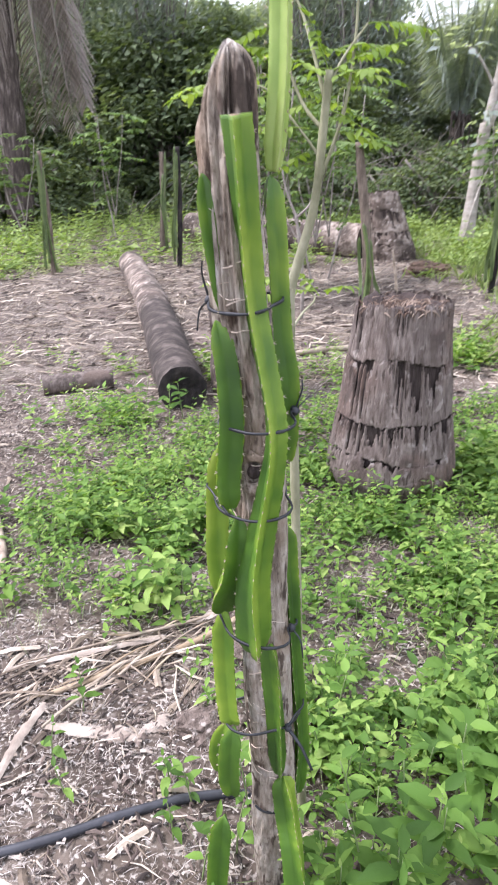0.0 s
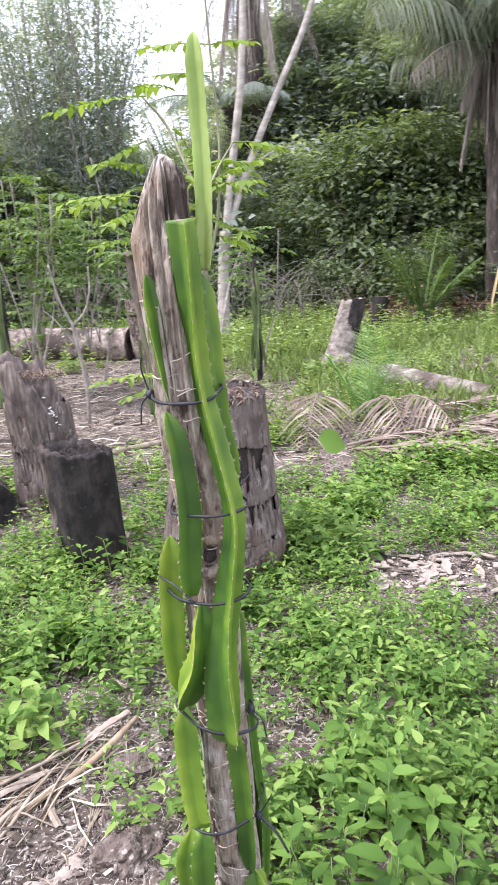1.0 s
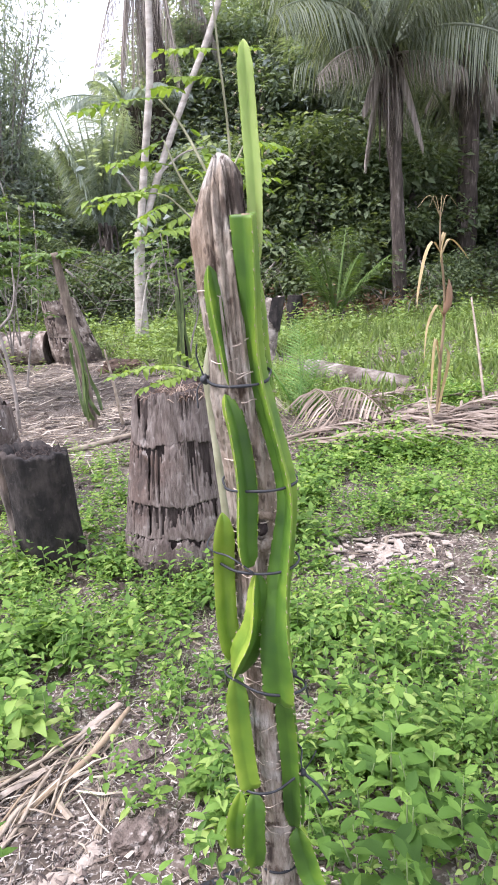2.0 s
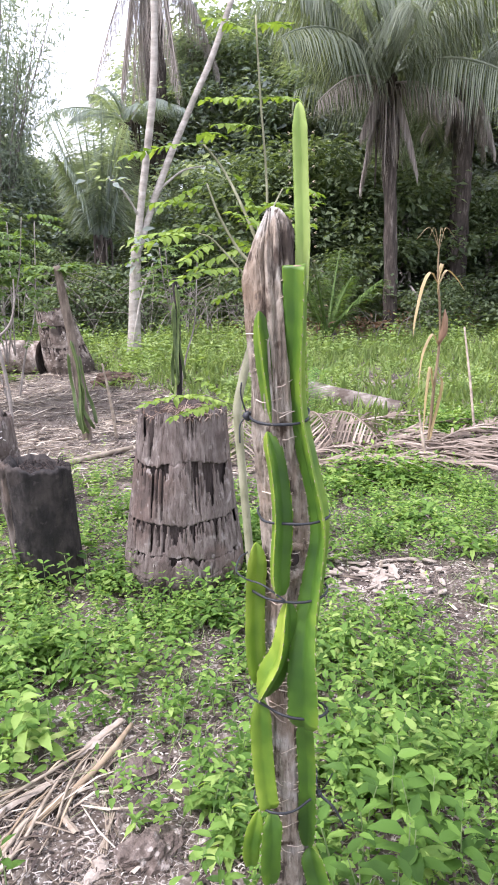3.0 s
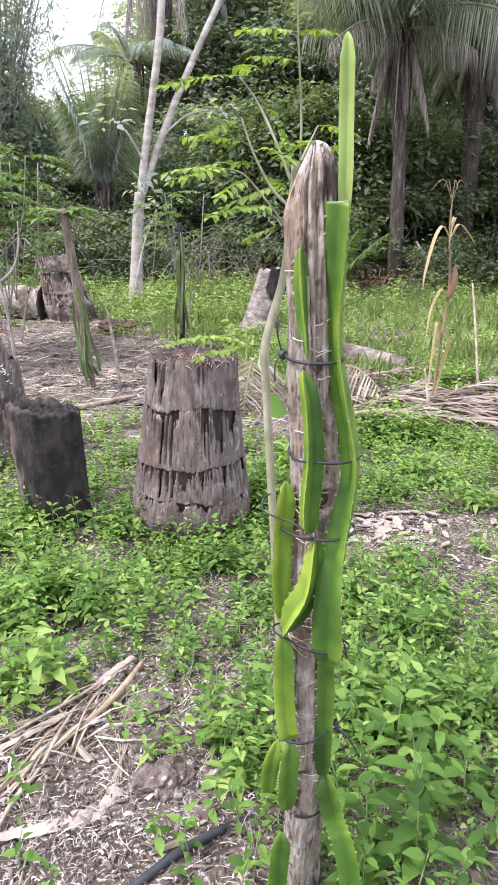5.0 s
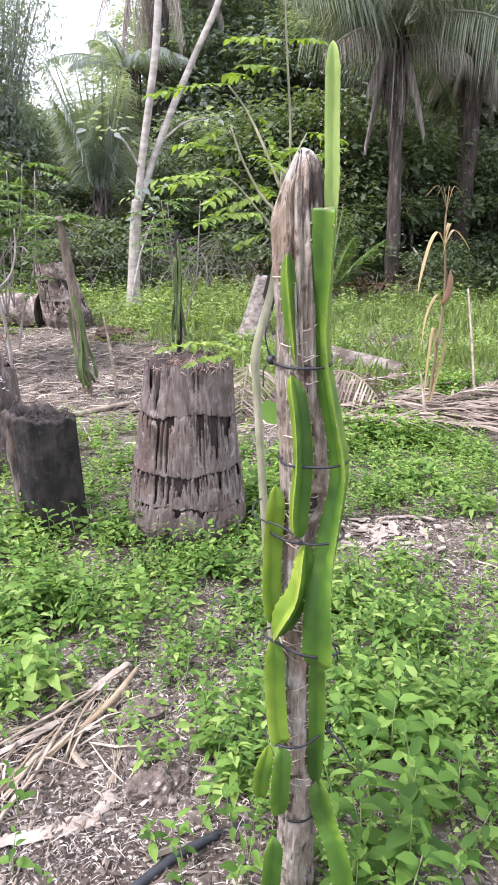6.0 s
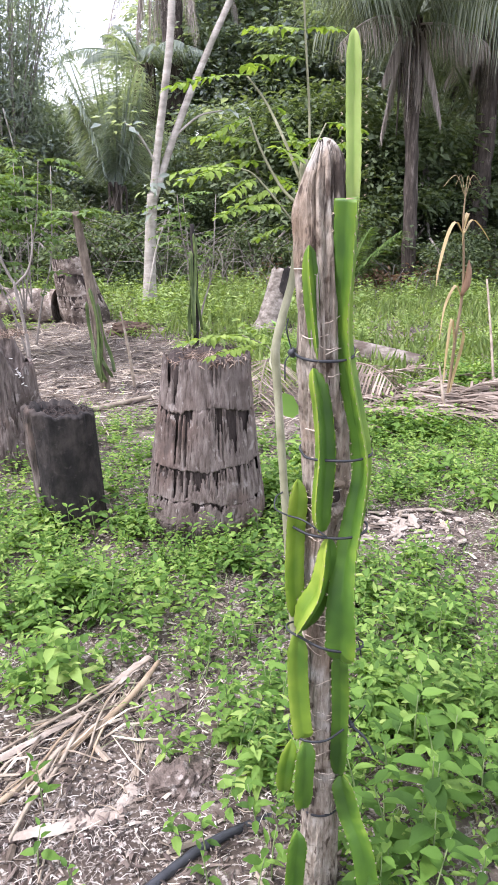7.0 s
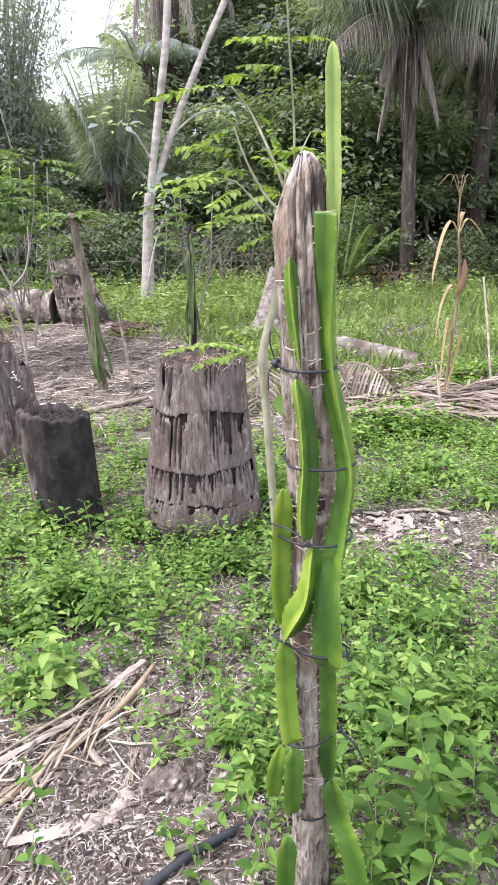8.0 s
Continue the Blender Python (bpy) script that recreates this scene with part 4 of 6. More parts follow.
def build_log(name, label, a, b, r0, r1, mat, rings=0, seed=0, char_end=False, n=60):
    a, b = V(a), V(b)
    ob = thing(name, label, "log", (a.x, a.y, 0))
    o = V(ob.location)
    d = (b - a).normalized()
    side = V((-d.y, d.x, 0)).normalized()
    up = side.cross(d) * -1
    if up.z < 0:
        up = -up
    g = Geo()
    sides = 28
    verts = []
    L = (b - a).length
    for i in range(n + 1):
        u = i / n
        p = a.lerp(b, u) - o
        p += side * (.05 * L * .1 * math.sin(u * 5 + seed))
        for k in range(sides):
            t = 2 * math.pi * k / sides
            w = side * math.cos(t) + up * math.sin(t)
            r = r0 + (r1 - r0) * u
            if rings:
                ph = (u * L / rings + .22 * noise.noise(w * 1.2 + V((u * 9, 0, seed))) + .8 * noise.noise(V((u * 14, 3, seed)))) % 1
                r *= 1 + .05 * ph * (.5 + noise.noise(w + V((u * 20, 0, 0)))) - .015
            r *= 1 + .06 * noise.noise(w * 1.5 + V((u * L * 2, seed, 0))) + .03 * noise.noise(w * 6 + V((u * L * 9, seed, 0)))
            verts.append(p + w * r)
    faces = [(i * sides + k, i * sides + (k + 1) % sides, (i + 1) * sides + (k + 1) % sides, (i + 1) * sides + k) for i in range(n) for k in range(sides)]
    if char_end:
        m = int(n * .42) * sides
        part("charred_bark", Geo().add(verts[:m + sides], faces[:m]), M_BURNTBARK, ob, "blackened bark at the burnt end")
        part("bark", Geo().add(verts[m:], [tuple(i - m for i in f) for f in faces[m:]]), mat, ob)
    else:
        part("bark", g.add(verts, faces), mat, ob)
    for e, (p, s) in enumerate(((a - o, -1), (b - o, 1))):
        ring = verts[:sides] if e == 0 else verts[n * sides:]
        vv, ff = [V(q) for q in ring], []
        for f, dep in ((.8, .004), (.45, -.03), (.1, -.035)):
            vv += [p + (V(q) - p) * f + d * (s * dep * (1 + .6 * noise.noise(V(q) * 20))) for q in ring]
        for lv in range(3):
            ff += [(lv * sides + k, lv * sides + (k + 1) % sides, lv * sides + sides + (k + 1) % sides, lv * sides + sides + k) for k in range(sides)]
        ff.append(tuple(3 * sides + k for k in range(sides)))
        part("sawn_end", Geo().add(vv, ff), M_CHAR if char_end and e == 0 else M_HOLLOW, ob)
    return ob


build_log("fallen_palm_log", "long grey fallen palm trunk with a charred end", (-.39, 4.36, .135), (-1.42, 9.3, .15), .150, .150, M_LOG, .34, 2.0, True, 110)
build_log("short_log", "short brown log on bare soil", (-1.37, 4.72, .055), (-.93, 4.84, .06), .07, .062, M_HOLLOW, 0, 5.0, False, 24)
build_log("palm_log", "thick grey palm log beside a stump", (1.66, 10.75, .22), (-.9, 12.5, .24), .245, .24, M_LOG, .22, 8.0, False, 70)
build_log("pale_log", "pale barkless log in the grass", (3.72, 7.05, .11), (4.17, 5.82, .05), .125, .085, M_WHITEWOOD, 0, 3.0, False, 40)
build_log("dark_log_piece", "dark broken log piece among weeds", (5.3, 5.6, .10), (5.75, 5.3, .10), .12, .10, M_CHAR, 0, 6.0, False, 20)


def build_back_stump():
    o = V((2.02, 10.55, 0))
    ob = thing("ringed_stump", "leaning ringed palm stump behind a log", "tree stump", tuple(o))

    def axis(z):
        return V((-.24 * z, 0, 0))
    part("core", stump_body([(-.05, .34), (.3, .30), (.6, .255), (.86, .225)], axis, 40, .05, 3.3, 20, .04, .04), M_CORE, ob)
    part("bark", stump_shell(axis, lambda z: .365 - .15 * max(0, z), o, 220, 130), M_LOG, ob)


build_back_stump()


def build_pale_stump():
    o = V((4.02, 8.8, 0))
    ob = thing("pale_stump", "leaning pale stump with a blackened side", "tree stump", tuple(o))

    def axis(z):
        return V((.28 * z, 0, 0))
    part("body", stump_body([(-.05, .27), (.12, .19), (.4, .165), (.76, .155)], axis, 36, .06, 6.1, 22, .03, .04), M_WHITEWOOD, ob)
    g = Geo()
    verts, faces = [], []
    for k in range(25):
        t = -2.1 + 2.9 * k / 24
        for i in range(9):
            lo = .30 + .12 * noise.noise(V((t * 3, 0, 1))) + .22 * abs(t + .6) / 1.5
            z = lo + (.80 - lo) * i / 8
            c = axis(z)
            q = .186 - .03 * (z - .3) + .012 * noise.noise(V((t * 5, z * 9, 2)))
            verts.append((c.x + math.cos(t) * q, c.y + math.sin(t) * q, z))
    faces = [(k * 9 + i, k * 9 + 9 + i, k * 9 + 10 + i, k * 9 + 1 + i) for k in range(24) for i in range(8)]
    part("charred_side", g.add(verts, faces), M_CHAR, ob, "black charred bark left on one side")


build_pale_stump()
build_log("far_stump_piece", "dark stump piece at the forest edge", (6.2, 11.6, -.05), (6.25, 11.62, .55), .16, .13, M_CHAR, 0, 9.0, False, 12)


# ---- other cactus posts ----
def build_cactus_post(at, top, r, stems, seed, mat, reach=(.7, 1.05), sprouts=0):
    at, top = V(at), V(top)
    ob = thing("cactus_post", "thin stake carrying climbing cactus stems", "post", tuple(at), group="stakes of the cactus field")
    g = Geo()
    tube(g, [V((0, 0, -.05)), (top - at) * .5 + V((.02, 0, 0)), top - at], [r * 1.1, r, r * .8], 14, 26, rough=.25, freq=5, seed=seed, ridge=.15)
    part("stake", g, mat, ob)
    q = random.Random(seed)
    for k in range(stems):
        a = q.uniform(3.4, 6.0)
        z0, z1 = q.uniform(0, .35 * reach[0]), q.uniform(*reach)
        pts = []
        for i in range(5):
            f = z1 + (z0 - z1) * i / 4
            c = (top - at) * f
            w = a + .4 * math.sin(i * 1.3 + k)
            rr = r + .010 + (.05 * (1 - f) if i > 2 else 0)
            pts.append(c + V((math.cos(w) * rr, math.sin(w) * rr, 0)))
        s, _ = cactus_stem(pts, q.uniform(.026, .038), (math.cos(a), math.sin(a), 0), n=26, seed=k)
        part("stem", s, M_CACTUSFAR, ob, "dull green cactus stem")
    for k in range(sprouts):
        a = q.uniform(0, 6.28)
        compound_leaf((top - at) * q.uniform(.93, 1.0), (math.cos(a), math.sin(a), q.uniform(.1, .9)), q.uniform(.20, .34), 8, .070, M_SAP2LEAF, ob, droop=.8, r=q)


build_cactus_post((1.06, 6.4, 0), (.89, 6.4, 1.53), .043, 5, 11, M_FPOST, (.3, .62), 8)
build_cactus_post((2.62, 8.0, 0), (2.60, 8.0, 1.38), .03, 5, 12, M_CHAR)
build_cactus_post((-2.42, 9.4, 0), (-2.45, 9.4, 1.45), .03, 5, 13, M_FPOST)
build_cactus_post((-.90, 10.0, 0), (-.87, 10.0, 1.48), .032, 4, 14, M_CHAR)
build_cactus_post((-1.3, 11.6, 0), (-1.24, 11.6, 1.40), .04, 4, 15, M_FPOST)
build_cactus_post((-.18, 7.5, 0), (-.15, 7.5, 1.5), .038, 5, 16, M_CHAR)
build_cactus_post((.38, 10.6, 0), (.36, 10.6, 1.45), .045, 3, 17, M_FPOST)


# ---- forked pale tree ----
def crown(centres, per, spread, size, seed, flat=.7):
    gen = np.random.default_rng(seed)
    C = np.repeat(np.asarray(centres, float), per, 0)
    P = C + gen.normal(0, 1, C.shape) * np.array([spread, spread, spread * flat])
    D = gen.normal(0, 1, C.shape) + (P - C) * 1.2 / spread
    D[:, 2] = D[:, 2] * .5 - .35
    U = gen.normal(0, .45, C.shape) + np.array([0, 0, 1.0])
    L = gen.uniform(.6, 1.35, len(P)) * size
    return quick_leaves(Geo(), P, D, U, L, L * gen.uniform(.38, .6, len(P)))


def build_forked_tree():
    o = V((3.33, 11.6, 0))
    ob = thing("forked_tree", "tall pale-barked tree forking into two slender trunks", "tree", tuple(o))
    for name, pts, rr in (("trunk", [(0, 0, -.1), (.03, 0, .6), (.07, 0, 1.2), (.12, 0, 1.75)], [.135, .10, .088, .082]),
                          ("limb", [(.11, 0, 1.6), (.22, 0, 2.3), (.33, 0, 2.95), (.50, 0, 4.0), (.62, .1, 5.2), (.7, .2, 7.2)], [.060, .060, .060, .056, .052, .04]),
                          ("limb", [(.13, 0, 1.62), (.40, -.02, 2.35), (.73, -.05, 3.12), (1.15, -.05, 3.95), (1.55, 0, 4.7), (2.3, .1, 6.4)], [.052, .055, .055, .052, .048, .04])):
        g = Geo()
        tube(g, pts, rr, 14, 34, rough=.12, freq=2.0)
        part(name, g, M_TREE, ob)
    for pts in ([(-.1, -.15, 0), (-.02, -.18, .5), (.12, -.15, 1.0), (.35, -.1, 1.5)], [(.2, 0, 2.2), (-.1, -.1, 2.6), (-.3, -.1, 2.75)], [(.5, -.05, 2.6), (.9, -.1, 2.9), (1.3, -.1, 3.0)]):
        g = Geo()
        tube(g, pts, [.022, .010], 8, 14, rough=.2)
        part("branch", g, M_TREE, ob)
    part("crown", crown([(.35, -.1, 1.6), (.1, -.15, 1.9), (-.3, -.1, 2.75), (1.3, -.1, 3.0), (.7, .2, 7.2), (2.3, .1, 6.6)], 22, .16, .16, 5), M_FOREST_HAZE, ob)


build_forked_tree()


# ---- palms ----
def palm_frond(p, d, length, sag, leaflet, mat, parent, name="frond", pairs=46, width=.035, hang=.5, seed=0, r0=.022):
    """An arching rachis with two rows of narrow leaflets."""
    q = np.random.default_rng(seed)
    p, d = V(p), V(d).normalized()
    g = Geo()
    path = []
    for i in range(19):
        u = i / 18
        path.append(p + d * (length * u) - V((0, 0, 1)) * (length * sag * u * u))
    # keep the arc's length fair when it sags much
    tube(g, path, [r0, r0 * .6, r0 * .2], 5, caps=False)
    side0 = d.cross(V((0, 0, 1)))
    if side0.length < .05:
        side0 = V((1, 0, 0))
    side0.normalize()
    P, D, L = [], [], []
    for i in range(pairs):
        u = .12 + .88 * i / (pairs - 1)
        k = min(17, int(u * 18))
        c = path[k].lerp(path[k + 1], u * 18 - k)
        t = (path[k + 1] - path[k]).normalized()
        ll = leaflet * (.55 + .9 * math.sin(math.pi * min(1, .18 + .8 * u))) * .75
        for s in (-1, 1):
            w = (side0 * s + t * .55 - V((0, 0, hang * q.uniform(.5, 1.4)))).normalized()
            P.append(c), D.append(w), L.append(ll * q.uniform(.8, 1.15))
    vv, ff = [], []
    for c, w, ll in zip(P, D, L):
        up = V((0, 0, 1)) - w * w.z
        up = up.normalized() if up.length > .01 else V((0, 1, 0))
        s = w.cross(up) * width * .5
        e1 = c + w * ll * .45
        e2 = c + w * ll - V((0, 0, ll * hang * .35))
        k = len(vv)
        vv += [c - s * .5, c + s * .5, e1 + s + up * width * .2, e1 - s + up * width * .2, e1, e2]
        ff += [(k, k + 1, k + 4), (k + 1, k + 2, k + 4), (k, k + 4, k + 3), (k + 4, k + 2, k + 5), (k + 3, k + 4, k + 5)]
    g.add(vv, ff)
    return part(name, g, mat, parent)


def build_palm(at, trunk_h, r, live, dead, reach, seed, label, spread=(0, 6.283), lean=(0, 0), rise=(.1, 1.2), hang=1.3, mat=None, sag=None, skirt=(.28, .52), splay=(.2, .75), strands=.5):
    o = V(at)
    ob = thing("palm_tree", label, "palm tree", tuple(o))
    g = Geo()
    top = V((lean[0], lean[1], trunk_h))
    tube(g, [V((0, 0, -.1)), top * .5 + V((.05, 0, 0)), top], [r * 1.25, r, r * 1.1], 18, 46, rough=.28, freq=3.0, ridge=.2, seed=seed)
    part("trunk", g, M_PALMTRUNK, ob)
    q = random.Random(seed)
    for k in range(live):
        a = spread[0] + (spread[1] - spread[0]) * (k + q.uniform(-.3, .3)) / live
        el = q.uniform(*rise)
        palm_frond(top + V((math.cos(a) * r, math.sin(a) * r, .05)), (math.cos(a), math.sin(a), el), reach * q.uniform(.8, 1.1), (q.uniform(*sag) if sag else q.uniform(.30, .55) * (.6 + .5 * el) * (1 if reach > 2 else .3)), .85 if reach > 2 else .42, mat or M_PALM, ob,
                   "frond", 70, .024, hang, seed * 100 + k, .04)
    for k in range(dead):
        a = spread[0] + (spread[1] - spread[0]) * (k + q.uniform(-.4, .4)) / dead
        el = q.uniform(-.9, -.1)
        palm_frond(top + V((math.cos(a) * r, math.sin(a) * r, -.1)), (math.cos(a) * q.uniform(*splay), math.sin(a) * q.uniform(*splay), el), reach * q.uniform(*skirt), q.uniform(.3, .7), strands, M_DEAD, ob,
                   "dead_frond", 54, .018, 2.6, seed * 100 + 50 + k, .03)
    for k in range(10):
        a = q.uniform(0, 6.28)
        g = Geo()
        z = trunk_h - q.uniform(0, .9)
        c = V((math.cos(a) * r * 1.05, math.sin(a) * r * 1.05, z)) + top * ((z / trunk_h) if trunk_h else 0) * V((1, 1, 0)).length * 0
        c = V((lean[0] * z / trunk_h + math.cos(a) * r, lean[1] * z / trunk_h + math.sin(a) * r, z))
        tube(g, [c, c + V((math.cos(a) * .1, math.sin(a) * .1, .12)), c + V((math.cos(a) * .12, math.sin(a) * .12, -.9 * q.uniform(.4, 1.4)))], [.05, .03, .012], 6, 10, rough=.2)
        part("leaf_base", g, M_PALMTRUNK, ob)
    return ob


big_palm = build_palm((8.8, 11.9, 0), 4.7, .120, 24, 9, 3.6, 1, "large palm with drooping dead fronds below its crown", lean=(-.25, 0), rise=(-.1, 2.2), hang=1.2, skirt=(.20, .34), splay=(.05, .20), sag=(.30, .62), strands=.26)
for k, (a, ln) in enumerate(((3.5, 2.2), (5.6, 1.4))):
    palm_frond((-.25, 0, 4.6), (math.cos(a), math.sin(a), .25), ln, .50, .45, M_DEAD, big_palm, "dead_frond", 50, .018, 1.8, 370 + k, .03)
build_palm((11.3, 12.8, 0), 5.2, .20, 16, 9, 3.8, 2, "shaded palm with a skirt of dead fronds", hang=1.5, splay=(.1, .45), skirt=(.16, .30), strands=.3)
left_palm = build_palm((-4.1, 14.0, 0), 4.9, .20, 5, 5, 3.4, 3, "palm with long grey dead fronds hanging down")
for k, (x, z, ln, tilt) in enumerate(((.55, 4.7, 2.9, .03), (.85, 4.8, 3.1, .08), (1.05, 4.6, 2.5, .12), (.3, 4.6, 3.0, -.03))):
    palm_frond((x, -.25, z), (tilt, .14, -1), ln, .0, .62, M_DEAD, left_palm, "dead_frond", 60, .034, .5, 350 + k, .03)
# these two palms take the hazed leaf colour so they look far off
build_palm((4.18, 15.8, 0), 1.9, .09, 14, 0, 2.9, 5, "young upright palm among forest bushes", rise=(2.4, 7.0), mat=M_FOREST_HAZE, sag=(.04, .24), hang=.6)
build_palm((6.15, 19.4, 0), 4.9, .18, 11, 0, 1.9, 7, "palm with arching fronds against the sky", rise=(.5, 1.8), mat=M_FOREST_HAZE, sag=(.35, .7), hang=.8)
build_palm((6.9, 11.3, 0), .15, .05, 6, 0, 1.9, 8, "young palm at the forest edge", rise=(1.0, 3.5), hang=.35, mat=M_SAP2LEAF)
build_palm((8.2, 12.9, 0), .15, .06, 6, 1, 1.8, 9, "small palm in forest shade", rise=(1.0, 4), hang=.4)
build_palm((7.0, 19.6, 0), 9.2, .25, 16, 16, 3.2, 6, "tall palm behind the forked tree", skirt=(.6, 1.0), splay=(.08, .22), sag=(.3, .6), rise=(.5, 1.6))


# ---- forest edge ----
def build_tree_proto(h, spread, seed, leaf_size, mat, clumps, per, low=.12):
    """A broad-leaved tree: limbs that end in flat, layered clumps of leaves with gaps between."""
    q = random.Random(seed)
    ob = thing("forest_tree", "leafy green tree of the dense forest edge", "tree", (0, 0, -50), group="forest edge trees")
    g = Geo()
    tube(g, [V((0, 0, -.2)), V((q.uniform(-.2, .2), q.uniform(-.2, .2), h * .4)), V((q.uniform(-.5, .5), q.uniform(-.5, .5), h * .9))], [.08 + h * .005, .06, .02], 8, 14, rough=.2, freq=1.0)
    part("trunk", g, M_BRANCH, ob)
    cs = []
    for k in range(clumps):
        z = h * (low + (1.0 - low) * q.random() ** .8)
        f = spread * (.30 + .80 * math.sin(math.pi * min(1, .16 + .78 * z / h))) * q.random() ** .4 * q.uniform(.6, 1.2)
        a = q.uniform(0, 6.283)
        cs.append((math.cos(a) * f, math.sin(a) * f, z))
    for k in range(9):
        c = q.choice(cs)
        b = Geo()
        z = max(.3, c[2] - q.uniform(.3, 1.4))
        tube(b, [V((0, 0, z)), V((c[0] * .5, c[1] * .5, (z + c[2]) / 2 + .1)), V(c)], [.03, .010], 5, 7, caps=False)
        part("limb", b, M_BRANCH, ob)
    part("crown", crown(cs, per, .07 * spread + .14, leaf_size, seed, .42), mat, ob)
    return ob


def build_cane_clump(h, culms, seed):
    """A tall clump of slender arching culms with narrow leaves in their upper halves."""
    q = random.Random(seed)
    gen = np.random.default_rng(seed)
    ob = thing("bamboo_clump", "tall grey-green clump of slender arching bamboo culms", "bamboo", (0, 0, -50), group="bamboo at the forest edge")
    cs = []
    for k in range(culms):
        a, out = q.uniform(0, 6.283), q.uniform(.3, 1.5)
        w = V((math.cos(a), math.sin(a), 0))
        top = h * q.uniform(.7, 1.05)
        pts = [w * .2 - V((0, 0, .1)), w * (.2 + out * .25) + V((0, 0, top * .5)), w * (.2 + out) + V((0, 0, top))]
        g = Geo()
        tube(g, pts, [.035, .025, .008], 6, 16, caps=False)
        part("culm", g, M_BRANCH, ob)
        for p in spline(pts, 26)[9:]:
            for _ in range(2):
                cs.append(tuple(p + V((q.gauss(0, .22), q.gauss(0, .22), q.gauss(0, .15)))))
    C = np.repeat(np.array(cs), 15, 0)
    P = C + gen.normal(0, .19, C.shape)
    D = gen.normal(0, .6, C.shape) + np.array([0, 0, -.75])
    L = gen.uniform(.10, .24, len(P))
    # bamboo leaves carry painted haze in their grey colour
    part("crown", quick_leaves(Geo(), P, D, gen.normal(0, 1, C.shape), L, L * gen.uniform(.12, .2, len(P))), M_FOREST_HAZE, ob)
    return ob


TREES = [build_tree_proto(6.2, 1.9, 31, .155, M_FOREST, 105, 125), build_tree_proto(6.0, 1.8, 32, .14, M_FOREST_HAZE, 100, 125), build_tree_proto(4.4, 1.6, 33, .145, M_FOREST, 80, 125, .06),
         build_tree_proto(4.2, 1.6, 34, .13, M_FOREST_HAZE, 78, 125, .06), build_tree_proto(2.5, 1.25, 35, .12, M_UNDER, 50, 110, .05), build_tree_proto(1.3, .8, 36, .10, M_UNDER, 32, 90, .04)]
CLUMP = build_cane_clump(8.6, 26, 38)


def put(ob, az, d, s=1.0):
    x, y = -.5 + d * math.sin(radians(az)), d * math.cos(radians(az))
    c = copy_thing(ob, Matrix.Translation((x, y, -.05)) @ Matrix.Rotation(rng.uniform(0, 6.28), 4, "Z"))
    c.scale = (s, s, s * rng.uniform(.92, 1.08))


SKYLINE = [(-32, 7.5), (-9, 6.4), (-6, 4.8), (-1, 4.2), (6, 4.4), (9, 4.9), (12, 4.2), (15, 3.8), (17.5, 4.1), (20, 5.0), (22, 7.0), (32, 7.6), (36, 8.5), (70, 9.5)]


def roof(az):
    """How high the forest stands that way."""
    for (a, h), (b, k) in zip(SKYLINE, SKYLINE[1:]):
        if az <= b:
            return h + (k - h) * (az - a) / (b - a)
    return SKYLINE[-1][1]


rng.seed(12)
for az in np.arange(-27, 62, 3.4):
    if 7 < az < 27:
        continue
    put(TREES[5], az + rng.uniform(-1.5, 1.5), 15.6 + rng.uniform(-.7, 1.2), rng.uniform(.4, 1.5))
for az in np.arange(-28, 62, 3.0):
    put(TREES[4], az + rng.uniform(-1.4, 1.4), 17.3 + rng.uniform(-.8, 1.4), rng.choice((.6, .8, 1.0, 1.3, 1.6)) * rng.uniform(.9, 1.1) * (.7 if 7 < az < 27 else 1))
for k, az in enumerate(np.arange(-29, 63, 3.3)):
    put(TREES[2 + (k + (az < 20)) % 2], az + rng.uniform(-.8, .8), 19.2 + rng.uniform(-.7, .8), min(1.0, roof(az) / 4.5) * rng.uniform(.70, 1.05))
for k, az in enumerate(np.arange(-30, 66, 3.4)):
    put(TREES[1 if k % 2 == 0 or az < 20 else 0], az + rng.uniform(-.6, .6), 22.0 + rng.uniform(-.8, .8), roof(az) / 6.2 * 1.10 * rng.uniform(.90, 1.02))
for k, az in enumerate(np.arange(-33, 72, 5.0)):
    put(TREES[k % 2], az, 27.0 + rng.uniform(-1, 1), roof(az) / 6.2 * 1.22)
for az, d, s in ((-4.2, 18.2, .85), (6.2, 18.6, .95), (9.2, 18.2, 1.0), (-12, 18.5, .95)):
    put(CLUMP, az, d, s)
for az, d, s in ((12.6, 15.4, .85), (15.2, 15.1, 1.0), (17.4, 15.3, 1.1), (19.6, 15.6, .8)):
    put(TREES[5], az, d, s)
for ob in (*TREES, CLUMP):
    for o2 in (*ob.children_recursive, ob):
        bpy.data.objects.remove(o2)


def polar(az, d):
    return -.5 + d * math.sin(radians(az)), d * math.cos(radians(az))


# ---- dry twigs and bare stems along the forest edge ----
def build_twigs(at, wide, high, count, seed):
    q = random.Random(seed)
    ob = thing("dry_brush", "tangle of grey dry twigs at the forest edge", "brushwood", at, group="brushwood at the forest edge")
    for k in range(count):
        x, y = q.uniform(-wide, wide), q.uniform(-.6, .6)
        h, lean = high * q.uniform(.3, 1.0), q.uniform(-1.5, 1.5)
        g = Geo()
        tube(g, [V((x, y, -.02)), V((x + lean * .25 * h, y, h * .5)), V((x + lean * .7 * h, y + q.uniform(-.3, .3), h * q.uniform(.45, 1)))], [q.uniform(.005, .012), .003], 5, 8, rough=.2, caps=False)
        part("twig", g, M_BRANCH, ob)


